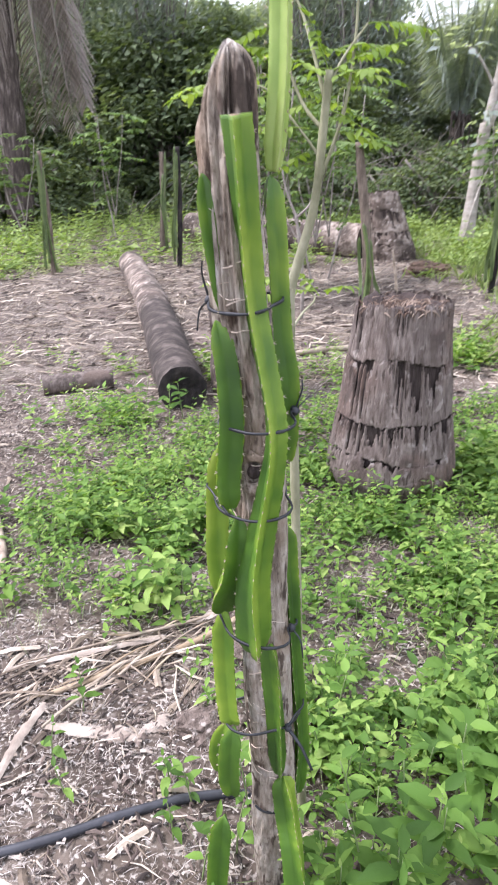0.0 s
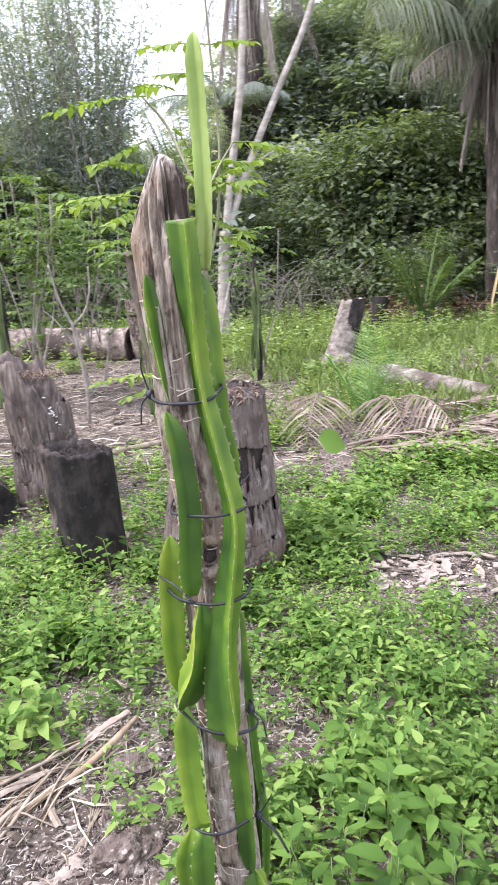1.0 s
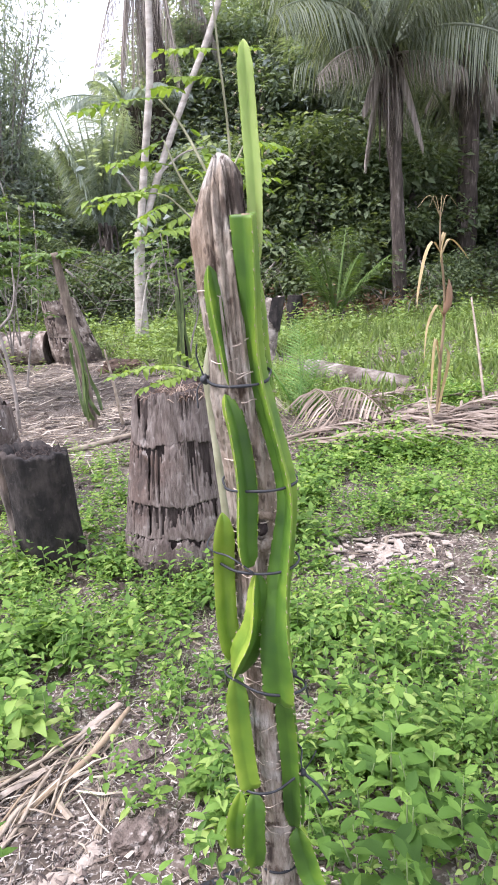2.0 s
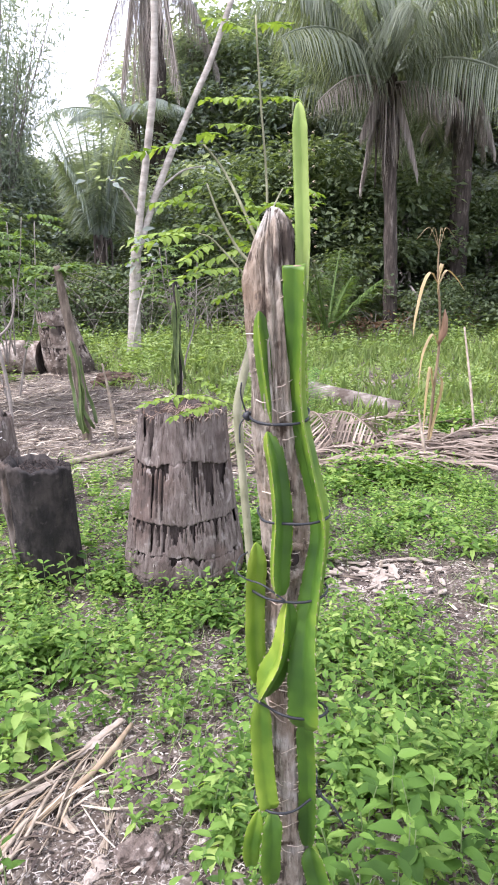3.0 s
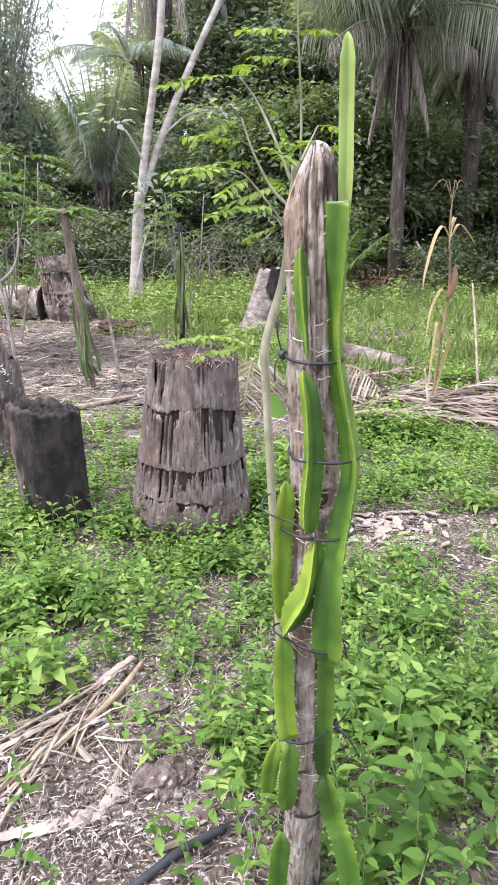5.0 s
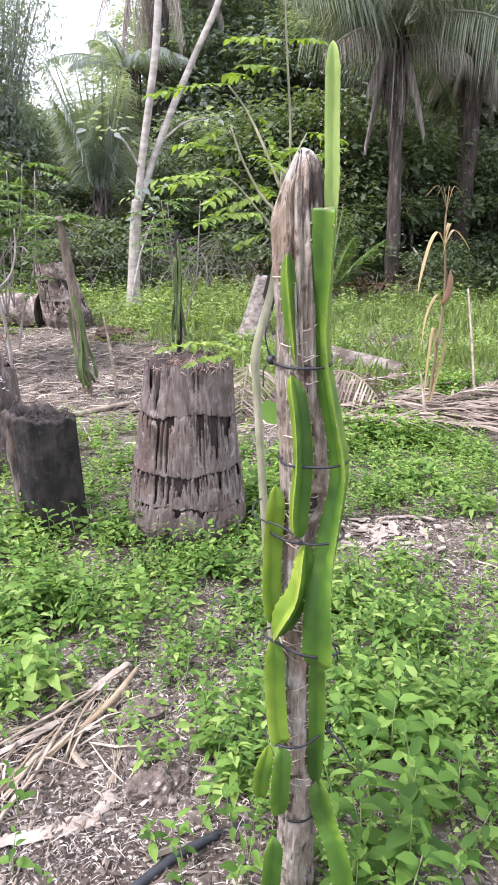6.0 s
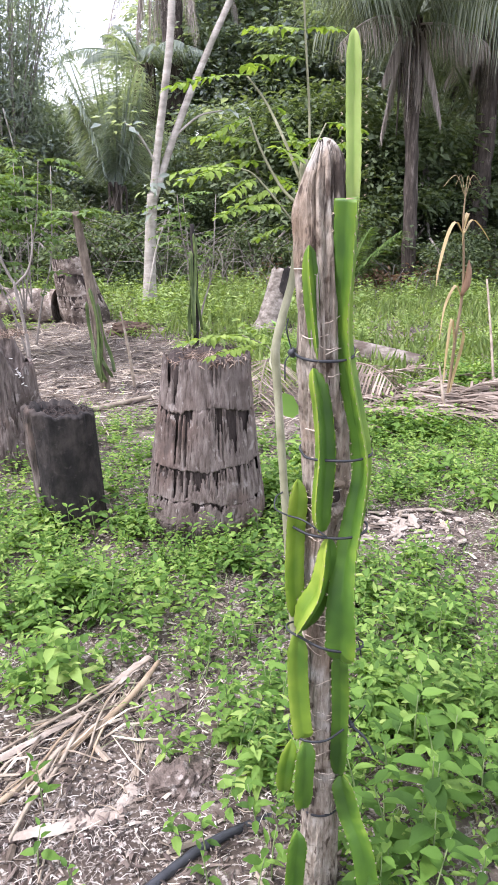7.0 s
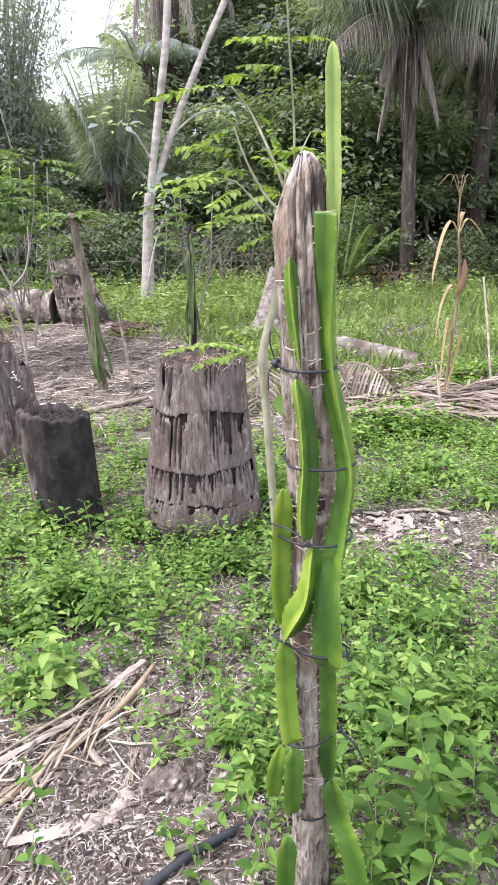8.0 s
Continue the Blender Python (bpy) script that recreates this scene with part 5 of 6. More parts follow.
for k, (az, d, w, h, n) in enumerate(((14, 15.6, 1.8, 2.2, 80), (9, 15.8, 1.6, 2.0, 50), (20, 15.3, 1.8, 2.1, 80), (34, 14.2, 1.6, 1.0, 24), (38, 13.8, 1.4, .8, 22), (28, 15.2, 1.3, 1.1, 20), (24, 15.0, 1.5, 1.7, 55), (3, 15.6, 1.2, 1.8, 24), (-6, 14.6, 1.2, 1.3, 14))):
    build_twigs((*polar(az, d), 0), w, h, n, 600 + k)
for k in range(9):
    az, d = rng.uniform(-18, 42), rng.uniform(17.5, 19.5)
    x, y = polar(az, d)
    ob = thing("slender_trunk", "thin bare forest stem among leaves", "tree", (x, y, 0), group="slender forest stems")
    g = Geo()
    ln = rng.uniform(-.5, .5)
    tube(g, [V((0, 0, -.1)), V((ln * .4, 0, 2.0)), V((ln, .1, rng.uniform(3.5, 5.5)))], [rng.uniform(.02, .05), .015], 7, 14, rough=.2, freq=2)
    part("stem", g, M_TREE, ob)
gen_edge = np.random.default_rng(5)
P = np.stack([gen_edge.uniform(6.2, 11.0, 2600), gen_edge.uniform(11.2, 14.2, 2600), np.abs(gen_edge.normal(0, .22, 2600))], 1)
D = gen_edge.normal(0, 1, (2600, 3)) * np.array([1, 1, .35])
ob = part("dead_leaf_drift", quick_leaves(Geo(), P, D, gen_edge.normal(0, .5, (2600, 3)) + np.array([0, 0, 1.0]), gen_edge.uniform(.06, .2, 2600), gen_edge.uniform(.03, .07, 2600)), M_DEADLEAF)
tagged(ob, "reddish-brown dead leaves drifted along the forest edge", "dead leaves", kind="stuff")


# ---- feathery saplings ----
def build_feather_sapling(at, h, stems, seed, size=.05):
    q = random.Random(seed)
    o = V(at)
    ob = thing("feathery_sapling", "slender grey sapling with feathery green leaves", "sapling", tuple(o), group="feathery saplings")
    for k in range(stems):
        a = q.uniform(0, 6.28)
        w = V((math.cos(a), math.sin(a) * .6, 0))
        f = .25 if k else 0
        pts = [V((0, 0, -.03 if not k else h * f)), V((0, 0, h * (f + .25))) + w * .06 * h, V((0, 0, h * (f + .5))) + w * .14 * h, V((0, 0, h)) + w * .18 * h]
        g = Geo()
        tube(g, pts, [.015, .010, .005] if not k else [.009, .007, .004], 7, 14, rough=.15)
        part("stem", g, M_BRANCH, ob)
        for j in range(10):
            u = .55 + .45 * j / 9
            c = spline(pts, 12)[int(u * 12)]
            b = q.uniform(0, 6.28)
            compound_leaf(c, (math.cos(b), math.sin(b), q.uniform(.0, .5)), q.uniform(.25, .46), 9, size, M_SAP2LEAF, ob, droop=.9, r=q)


def build_bare_sapling():
    o = V((.50, 6.9, 0))
    ob = thing("bare_sapling", "thin grey sapling forking into two curved arms", "sapling", tuple(o))
    for name, pts, r in (("stem", [(0, 0, -.03), (.0, 0, .4), (-.05, 0, .80), (-.07, 0, .94)], [.018, .016, .014]), ("branch", [(-.07, 0, .92), (-.16, .02, 1.15), (-.22, .03, 1.45)], [.013, .010, .007]),
                         ("branch", [(-.07, 0, .90), (.05, -.02, 1.02), (.11, -.02, 1.2), (.12, -.02, 1.42)], [.012, .009, .006]), ("branch", [(-.04, 0, .70), (-.20, .05, .95), (-.30, .06, 1.05)], [.007, .004])):
        g = Geo()
        tube(g, pts, r, 9, 16, rough=.15, freq=6)
        part(name, g, M_BRANCH, ob)


build_bare_sapling()
build_feather_sapling((.30, 8.6, 0), 2.3, 4, 42, .08)
build_feather_sapling((.10, 7.7, 0), 2.1, 4, 49, .07)
build_feather_sapling((.72, 8.1, 0), 2.0, 4, 50, .075)
build_feather_sapling((.95, 8.9, 0), 2.0, 3, 43, .07)
build_feather_sapling((1.0, 11.6, 0), 1.9, 3, 44, .08)
build_feather_sapling((2.75, 8.3, 0), 1.7, 3, 46, .055)
build_feather_sapling((-2.0, 11.8, 0), 1.9, 3, 47, .08)
build_feather_sapling((-3.3, 11.5, 0), 1.6, 3, 48, .08)


# ---- palm seedling and heap of dry fronds ----
def build_palm_seedling():
    ob = thing("palm_seedling", "young palm with upright comb-like green leaves", "palm", (2.70, 5.55, 0))
    for k, (d, ln) in enumerate((((.05, .05, 1), .95), ((-.4, .2, .9), .75), ((.5, .2, .9), .75), ((.25, .3, 1), .85))):
        palm_frond((0, 0, 0), d, ln, .12, .26, M_PALMLIGHT, ob, "frond", 24, .022, .1, 300 + k, .008)


build_palm_seedling()


def dry_frond(p, a, length, seed, parent, tall=.05):
    """A collapsed dry frond: a bent rachis with leaflets lying every which way."""
    q = random.Random(seed)
    d = V((math.cos(a), math.sin(a), 0))
    s0 = V((-d.y, d.x, 0))
    path = spline([p, p + d * length * .35 + V((0, 0, tall)) + s0 * q.uniform(-.06, .06), p + d * length * .7 + V((0, 0, tall * .8)), p + d * length + V((0, 0, -tall * .2)) + s0 * q.uniform(-.1, .1)], 18)
    g = Geo()
    tube(g, path, [.013, .004], 6)
    part("rachis", g, M_HEAP, parent)
    g = Geo()
    for i in range(46):
        c = path[min(18, 2 + int(i / 46 * 16))]
        w = (d * q.uniform(.5, 1.6) + s0 * q.choice((-1, 1)) * q.uniform(.15, .9)).normalized()
        ln = length * q.uniform(.12, .34)
        z = -min(c.z - .01, ln * q.uniform(.0, .35))
        e = spline([c, c + w * ln * .5 + V((0, 0, z * .3 + q.uniform(.0, .03))), c + w * ln + V((0, 0, z))], 4)
        sd = V((-w.y, w.x, q.uniform(-.8, .8))).normalized()
        vv, ff = [], []
        for k, t in enumerate(e):
            h = (.013, .017, .015, .010, .002)[k] * q.uniform(.5, .8)
            vv += [t - sd * h, t + V((0, 0, h * .5)), t + sd * h]
            if k:
                b0 = k * 3 - 3
                ff += [(b0, b0 + 1, b0 + 4, b0 + 3), (b0 + 1, b0 + 2, b0 + 5, b0 + 4)]
        g.add(vv, ff)
    part("leaf_blade", g, M_HEAP, parent)


def build_frond_heap():
    q = random.Random(9)
    for k in range(20):
        x, y = q.uniform(2.0, 3.3), q.uniform(4.3, 5.1)
        ob = thing("dry_palm_frond", "dry grey-brown palm frond lying on the ground", "palm frond", (x, y, 0), group="heap of dry fronds")
        dry_frond(V((0, 0, .03 + .011 * (k % 9))), q.gauss(-.12, .22), q.uniform(1.1, 1.9), 500 + k, ob, q.uniform(.03, .09))
    for k, (x, y, a) in enumerate(((2.62, 5.25, -1.75), (2.75, 5.15, -1.35), (2.3, 5.6, -2.2))):
        ob = thing("dry_palm_frond", "dry arching palm frond with bent leaflets", "palm frond", (x, y, .0), group="heap of dry fronds")
        palm_frond((0, 0, .28), (math.cos(a), math.sin(a), .55), .80, .75, .40, M_HEAP, ob, "leaf_blade", 22, .02, .45, 440 + k, .010)


build_frond_heap()


# ---- dry corn plant ----
def build_corn():
    o = V((3.24, 4.4, 0))
    ob = thing("corn_stalk", "dry yellow-brown corn stalk with bent leaves", "corn plant", tuple(o))
    g = Geo()
    tube(g, [V((0, 0, -.02)), V((.03, 0, .5)), V((.07, 0, 1.0)), V((.02, 0, 1.45)), V((.02, 0, 1.7))], [.014, .012, .010, .008, .003], 8, 30, rough=.12, freq=9)
    part("stalk", g, M_CORNSTALK, ob)
    g = Geo()
    tube(g, [V((.05, -.01, .92)), V((.085, -.02, 1.0)), V((.095, -.02, 1.1)), V((.09, -.02, 1.18))], [.012, .028, .024, .004], 10, 12, rough=.2, freq=20)
    part("ear", g, M_DEADLEAF, ob, "dry corn ear in its husk")
    for pts, w in (([(.02, 0, 1.38), (-.05, 0, 1.46), (-.14, -.02, 1.36), (-.20, -.02, 1.12), (-.21, -.02, 1.0)], .045), ([(.02, 0, 1.38), (.06, 0, 1.52), (.03, 0, 1.45), (.0, -.03, 1.3)], .05),
                   ([(.03, 0, 1.36), (.12, .02, 1.47), (.24, .05, 1.42), (.34, .05, 1.32)], .035), ([(.03, 0, .55), (-.03, -.02, .75), (-.06, -.02, .5), (-.08, -.03, .2)], .04),
                   ([(.06, 0, .9), (-.02, -.02, 1.0), (-.12, -.03, .85), (-.15, -.03, .6)], .035), ([(.05, 0, .7), (.1, -.02, .6), (.02, -.03, .3), (-.02, -.03, .1)], .04)):
        p = spline(pts, 16)
        vv, ff = [], []
        for i, c in enumerate(p):
            s = V((.25, 1, .1)).normalized() * (w * .5 * math.sin(math.pi * min(1, .1 + .9 * i / 16)) + .003)
            vv += [c - s, c + V((0, 0, -.006)), c + s]
            if i:
                b = (i - 1) * 3
                ff += [(b, b + 1, b + 4, b + 3), (b + 1, b + 2, b + 5, b + 4)]
        part("leaf", Geo().add(vv, ff), M_CORN, ob)
    for k, a in enumerate((-.9, -.4, .3, .8)):
        g = Geo()
        tube(g, [V((.02, 0, 1.62)), V((.02 + .09 * a, .02, 1.78)), V((.02 + .22 * a, .02, 1.70))], [.003, .0015], 4, 8)
        part("tassel", g, M_CORN, ob)


build_corn()


# ---- hose, sticks and lumps on the near soil ----
def build_hose():
    ob = thing("irrigation_hose", "black plastic irrigation hose lying on soil", "hose", (-.4, 1.3, 0))
    o = V(ob.location)
    g = Geo()
    tube(g, [V(q) - o for q in ((-2.2, .95, .015), (-1.2, 1.12, .015), (-.60, 1.26, .018), (-.30, 1.37, .020), (-.12, 1.42, .016), (.2, 1.44, .0), (1.2, 1.5, .0))], [.013] * 7, 12, 60)
    part("pipe", g, M_HOSE, ob)


build_hose()


def build_stick(pts, r, seed, label="pale dry stick on the soil", mat=None):
    o = V((pts[0][0], pts[0][1], 0))
    ob = thing("dry_stick", label, "stick", tuple(o), group="dry sticks on the ground")
    g = Geo()
    tube(g, [V(p) - o for p in pts], r, 9, 22, rough=.25, freq=12, seed=seed, ridge=.2)
    part("wood", g, mat or M_STRAW, ob)


build_stick([(.0, 2.18, .05), (-.10, 2.08, .05), (-.21, 2.01, .03), (-.36, 1.93, .025), (-.62, 1.79, .02)], [.008, .011, .010, .012, .008], 1, "yellow dry cane lying on the soil", M_CANE)
build_stick([(-.02, 2.20, .06), (-.2, 2.12, .045), (-.45, 2.04, .03), (-.75, 1.93, .02)], [.005, .006, .005, .003], 2)
for k in range(5):
    build_stick([(-.185 + .008 * k, 1.92 - .01 * k, .022), (-.205 + .006 * k, 1.82, .026), (-.225 - .004 * k, 1.74, .022), (-.27 - .012 * k, 1.63 + .01 * k, .02)], [.0015, .003, .0035, .0015], 30 + k, "pale shredded fibre strip on the soil")


def build_cane_bundle():
    q = random.Random(91)
    a, b = V((-.66, 1.80, 0)), V((.02, 2.185, 0))
    ob = thing("straw_bundle", "bundle of long pale dry cane leaves lying on the soil", "straw", tuple((a + b) * .5))
    d = (b - a).normalized()
    s = V((-d.y, d.x, 0))
    for k in range(16):
        u0 = q.uniform(-.15, .45)
        u1 = min(1.02, u0 + q.uniform(.3, .65))
        w0, w1 = q.gauss(0, .11), q.gauss(0, .045)
        z = q.uniform(.008, .055)
        pts = []
        for i in range(5):
            u = u0 + (u1 - u0) * i / 4
            w = (w0 + (w1 - w0) * i / 4) * (1.15 - .55 * u) + .008 * math.sin(i * 1.7 + k)
            pts.append(a + (b - a) * u + s * w + V((0, 0, z * (.5 + .6 * u) + .010 * math.sin(i * 2.1 + k))) - ob.location)
        wd = q.choice((.0015, .002, .003, .005, .010))
        vv, ff = [], []
        for i, p in enumerate(spline(pts, 9)):
            h = wd * (1 - abs(i / 9 - .45) ** 2 * 2.2)
            vv += [p - s * h, p + V((0, 0, .35 * wd)), p + s * h, p - V((0, 0, .002))]
            if i:
                m = i * 4 - 4
                ff += [(m + j, m + (j + 1) % 4, m + 4 + (j + 1) % 4, m + 4 + j) for j in range(4)]
        part("cane_leaf", Geo().add(vv, ff), (M_STRAW, M_STRAW, M_CANE)[k % 3], ob)


build_cane_bundle()


def build_bark_strip(pts, width, seed):
    o = V((pts[0][0], pts[0][1], 0))
    ob = thing("bark_strip", "broad pale torn strip of bark on the soil", "bark", tuple(o))
    g, q = Geo(), random.Random(seed)
    path = spline([V(p) - o for p in pts], 16)
    vv, ff = [], []
    for i, (p, d, sd, up) in enumerate(frames_along(path, V((0, 1, 0)))):
        h = width * .5 * (1 - .6 * (i / 16) ** 3) * q.uniform(.75, 1.1)
        vv += [p - sd * h + V((0, 0, q.uniform(-.004, .004))), p - sd * h * .3 + V((0, 0, .007)), p + sd * h * .4 + V((0, 0, .006)), p + sd * h + V((0, 0, q.uniform(-.003, .006)))]
        if i:
            k = i * 4 - 4
            ff += [(k + j, k + j + 1, k + j + 5, k + j + 4) for j in range(3)]
    part("sheet", g.add(vv, ff), M_CHIP, ob)


build_bark_strip([(-.31, 1.615, .024), (-.44, 1.632, .022), (-.60, 1.66, .022)], .060, 1)
build_bark_strip([(-.255, 1.70, .020), (-.275, 1.66, .022), (-.33, 1.63, .020)], .045, 6)
build_bark_strip([(-.30, 2.05, .03), (-.5, 1.99, .026), (-.78, 1.90, .022)], .030, 2)
build_bark_strip([(-.02, 2.22, .05), (-.12, 2.16, .05), (-.2, 2.12, .04)], .04, 3)
build_bark_strip([(-.62, 1.75, .02), (-.66, 1.6, .02), (-.68, 1.42, .02)], .03, 4)
build_stick([(-.4, 1.86, .02), (-.48, 1.68, .015), (-.56, 1.5, .015)], [.003, .004, .003], 5)
build_stick([(1.35, 2.35, .03), (1.2, 2.32, .02), (.95, 2.28, .02)], [.012, .012, .008], 6, mat=M_FPOST)
build_stick([(3.0, 4.1, .0), (3.02, 4.2, .2), (3.05, 4.3, .42)], [.014, .012, .006], 7, "pale broken stick standing by a corn stalk")
build_stick([(1.30, 6.3, .0), (1.25, 6.3, .4), (1.20, 6.3, .70)], [.014, .013, .008], 8, "pale thin stick leaning upright")
build_stick([(-1.2, 3.1, .02), (-1.0, 2.6, .03), (-.95, 2.3, .02)], [.016, .018, .01], 9)
build_stick([(1.3, 5.9, .02), (.6, 5.6, .04), (.2, 5.5, .03)], [.02, .025, .015], 10)


def build_lump(at, size, seed, label, mat):
    ob = thing("wood_lump", label, "wood piece", at)
    bm = bmesh.new()
    bmesh.ops.create_icosphere(bm, subdivisions=4, radius=1)
    for v in bm.verts:
        n = 1 + .28 * noise.noise(v.co * 1.4 + V((seed, 0, 0))) + .20 * noise.noise(v.co * 4 + V((seed, 0, 0))) + .10 * noise.noise(v.co * 11) + .08 * noise.noise(V((v.co.x * 14, v.co.y * 4, v.co.z * 14)))
        v.co = V((v.co.x * size[0], v.co.y * size[1], v.co.z * size[2])) * n
    me = bpy.data.meshes.new("lump")
    bm.to_mesh(me)
    bm.free()
    me.materials.append(mat)
    part("lump", me, mat, ob)
    return ob


build_lump((-.135, 1.645, .015), (.098, .068, .056), 1.0, "dark weathered lump of rotten wood", M_CLOD)
build_lump((-.10, 1.83, .0), (.09, .055, .034), 3.0, "brown clod of crumbly soil", M_CLOD)
build_lump((-.05, 1.98, .01), (.10, .06, .04), 4.0, "dark clod of soil and roots", M_CLOD)
build_lump((.10, 1.775, .0), (.035, .028, .015), 7.0, "white ash clod on the soil", M_ASH)
build_lump((-.02, 1.80, .0), (.06, .045, .025), 14.0, "brown clod of soil", M_CLOD)
build_lump((2.2, 9.2, .05), (.28, .16, .12), 9.0, "reddish-brown clump of rotten wood", M_FIBRE)
build_lump((2.85, 4.45, .05), (.05, .04, .09), 11.0, "small broken brown stub", M_FIBRE)


def build_broad_leaf(at, length, width, mat, label, way):
    ob = thing("broad_leaf", label, "leaf", at)
    g = Geo()
    tube(g, [V((0, 0, -at[2])), V((.01, .01, -at[2] * .4)), V((0, 0, 0))], [.004, .0025], 6, 8)
    part("stalk", g, M_WEEDSTEM, ob)
    g = Geo()
    leaf(g, (0, 0, 0), way, (-.3, -.8, .6), length, width, .15, .15)
    part("blade", g, mat, ob)


build_broad_leaf((1.69, 4.40, .27), .23, .18, M_WEED_OB, "single broad green leaf on a thin stalk", (1, -.1, -.35))
build_broad_leaf((1.12, 3.20, .06), .16, .075, M_YELLOW, "yellowing oval leaf lying low among weeds", (.9, .1, .35))
build_stick([(4.10, 4.75, -.02), (4.2, 4.95, .45), (4.33, 5.2, .93)], [.012, .012, .009], 12, "thin pale stake leaning in the weeds")


# ---- litter ----
def scatter(n, gen, region, keep):
    out = []
    x0, x1, y0, y1 = region
    while len(out) < n:
        x, y = gen.uniform(x0, x1), gen.uniform(y0, y1)
        if gen.random() < keep(x, y):
            out.append((x, y, height(x, y)))
    return np.array(out)


def litter_field(name, label, n, region, keep, ln, wd, mat, seed, lift=.012, way=None, shape=(.5, 1, .4)):
    gen = np.random.default_rng(seed)
    P = scatter(n, gen, region, keep)
    P[:, 2] += gen.uniform(.001, .012, n)
    a = gen.uniform(0, 6.283, n) if way is None else gen.normal(way, .8, n)
    D = np.stack([np.cos(a), np.sin(a), gen.normal(0, .08, n)], 1)
    L = gen.uniform(ln[0], ln[1], n) * gen.uniform(.5, 1, n)
    W = gen.uniform(wd[0], wd[1], n)
    ob = part(name, strips(Geo(), P, D, L, W, gen.uniform(0, lift, n), gen.normal(0, .08, n), gen, shape), mat, smooth=False)
    tagged(ob, label, "litter", kind="stuff")


near = (-2.2, 2.6, .9, 4.6)
mid = (-4.5, 5.5, 4.6, 11.5)
open_ground = lambda x, y: .62 + .38 * bare(x, y)
litter_field("straw_litter", "pale straw scattered over the soil", 5200, near, open_ground, (.02, .17), (.0012, .006), M_STRAW, 1, .005)
litter_field("bark_litter", "pale flakes of bark on the soil", 9000, near, open_ground, (.008, .045), (.003, .012), M_CHIP, 2, .004, None, (1, .85, .75))
litter_field("fibre_litter", "fine pale fibres shed over the soil", 8500, (-1.5, 1.3, 1.0, 2.6), lambda x, y: (.25 + .75 * bare(x, y)) * min(1, max(.15, .6 + 1.5 * noise.noise(V((x * 4, y * 4, 2))))), (.010, .06), (.0006, .0022), M_PALECHIP, 29, .008)
litter_field("dark_litter", "dark rotten leaf litter on the soil", 17000, near, open_ground, (.010, .07), (.003, .013), M_DARKBIT, 3, .006)
litter_field("straw_litter", "dry straw and palm leaflets over bare soil", 8500, mid, open_ground, (.06, .36), (.005, .020), M_STRAW, 4, .02, 0.2)
litter_field("dark_litter", "dark leaf litter over bare soil", 2000, mid, open_ground, (.05, .22), (.012, .04), M_DARKBIT, 5, .02)
litter_field("bark_litter", "broad torn strips of pale bark and husk", 260, (-2.0, 2.2, .95, 4.4), open_ground, (.08, .26), (.008, .024), M_STRAW, 7, .012, None, (.9, 1, .6))
litter_field("dark_litter", "dark clods and rotten wood crumbs", 500, near, open_ground, (.02, .05), (.010, .022), M_DARKBIT, 8, .016, None, (.8, 1, .8))
litter_field("straw_litter", "long straw bundle on the soil", 90, (-.75, -.05, 1.75, 2.15), lambda x, y: 1.0 if abs((y - 2.13) - .45 * x) < .1 else .05, (.15, .4), (.004, .012), M_STRAW, 6, .03, .42)


litter_field("husk_litter", "small whitish flakes of husk and bark on the soil", 3400, (-1.6, 1.7, .95, 3.2), lambda x, y: (.22 + .78 * bare(x, y)) * min(1, max(.1, .6 + 1.6 * noise.noise(V((x * 3, y * 3, 8))))), (.006, .032), (.002, .009), M_PALECHIP, 9, .006, None, (1, .7, .8))


def build_chips():
    gen = random.Random(17)
    protos = []
    for k in range(5):
        g = Geo()
        L, W = .06 * gen.uniform(.6, 1.4), .026 * gen.uniform(.7, 1.3)
        top = [V((L * math.cos(a) * gen.uniform(.7, 1), W * math.sin(a) * gen.uniform(.7, 1), .006 + .004 * math.cos(a))) for a in [i * math.pi / 4 for i in range(8)]]
        bot = [q - V((0, 0, .008)) for q in top]
        g.add(top + bot, [tuple(range(8)), tuple(range(15, 7, -1))] + [(i, i + 8, (i + 1) % 8 + 8, (i + 1) % 8) for i in range(8)])
        protos.append(g.mesh("chip", M_CHIP, False))
    for k in range(85):
        a, f = gen.uniform(0, 6.28), math.sqrt(gen.random())
        x, y = gen.gauss(1.50, .19) + .08 * math.sin(k), gen.gauss(2.76, .14)
        ob = new("bark_chip", protos[k % 5])
        ob.matrix_basis = Matrix.Translation((x, y, height(x, y) + .008 + .016 * gen.random())) @ Euler((gen.uniform(-.3, .3), gen.uniform(-.3, .3), gen.uniform(0, 6.28))).to_matrix().to_4x4() @ Matrix.Scale(gen.uniform(.3, .95), 4)
        tagged(ob, "pale pinkish chip of palm bark on the soil", "bark chip", "heap of bark chips")


build_chips()


# ---- weeds ----
def weed_leaf_spec(q, h, leaf_len):
    """Leaves of one plant: place, way and length."""
    out = []
    nodes = q.randint(3, 5)
    lean = V((q.uniform(-.3, .3), q.uniform(-.3, .3), 1)).normalized()
    a0 = q.uniform(0, 6.28)
    for k in range(nodes):
        u = .35 + .65 * k / (nodes - 1)
        c = lean * (h * u)
        a0 += 1.57 + q.uniform(-.4, .4)
        for s in (0, math.pi):
            a = a0 + s + q.uniform(-.3, .3)
            out.append((c, V((math.cos(a), math.sin(a), q.uniform(-.05, .55) + .4 * (k == nodes - 1))), leaf_len * q.uniform(.7, 1.15) * (1.15 - .55 * u)))
    return lean, out


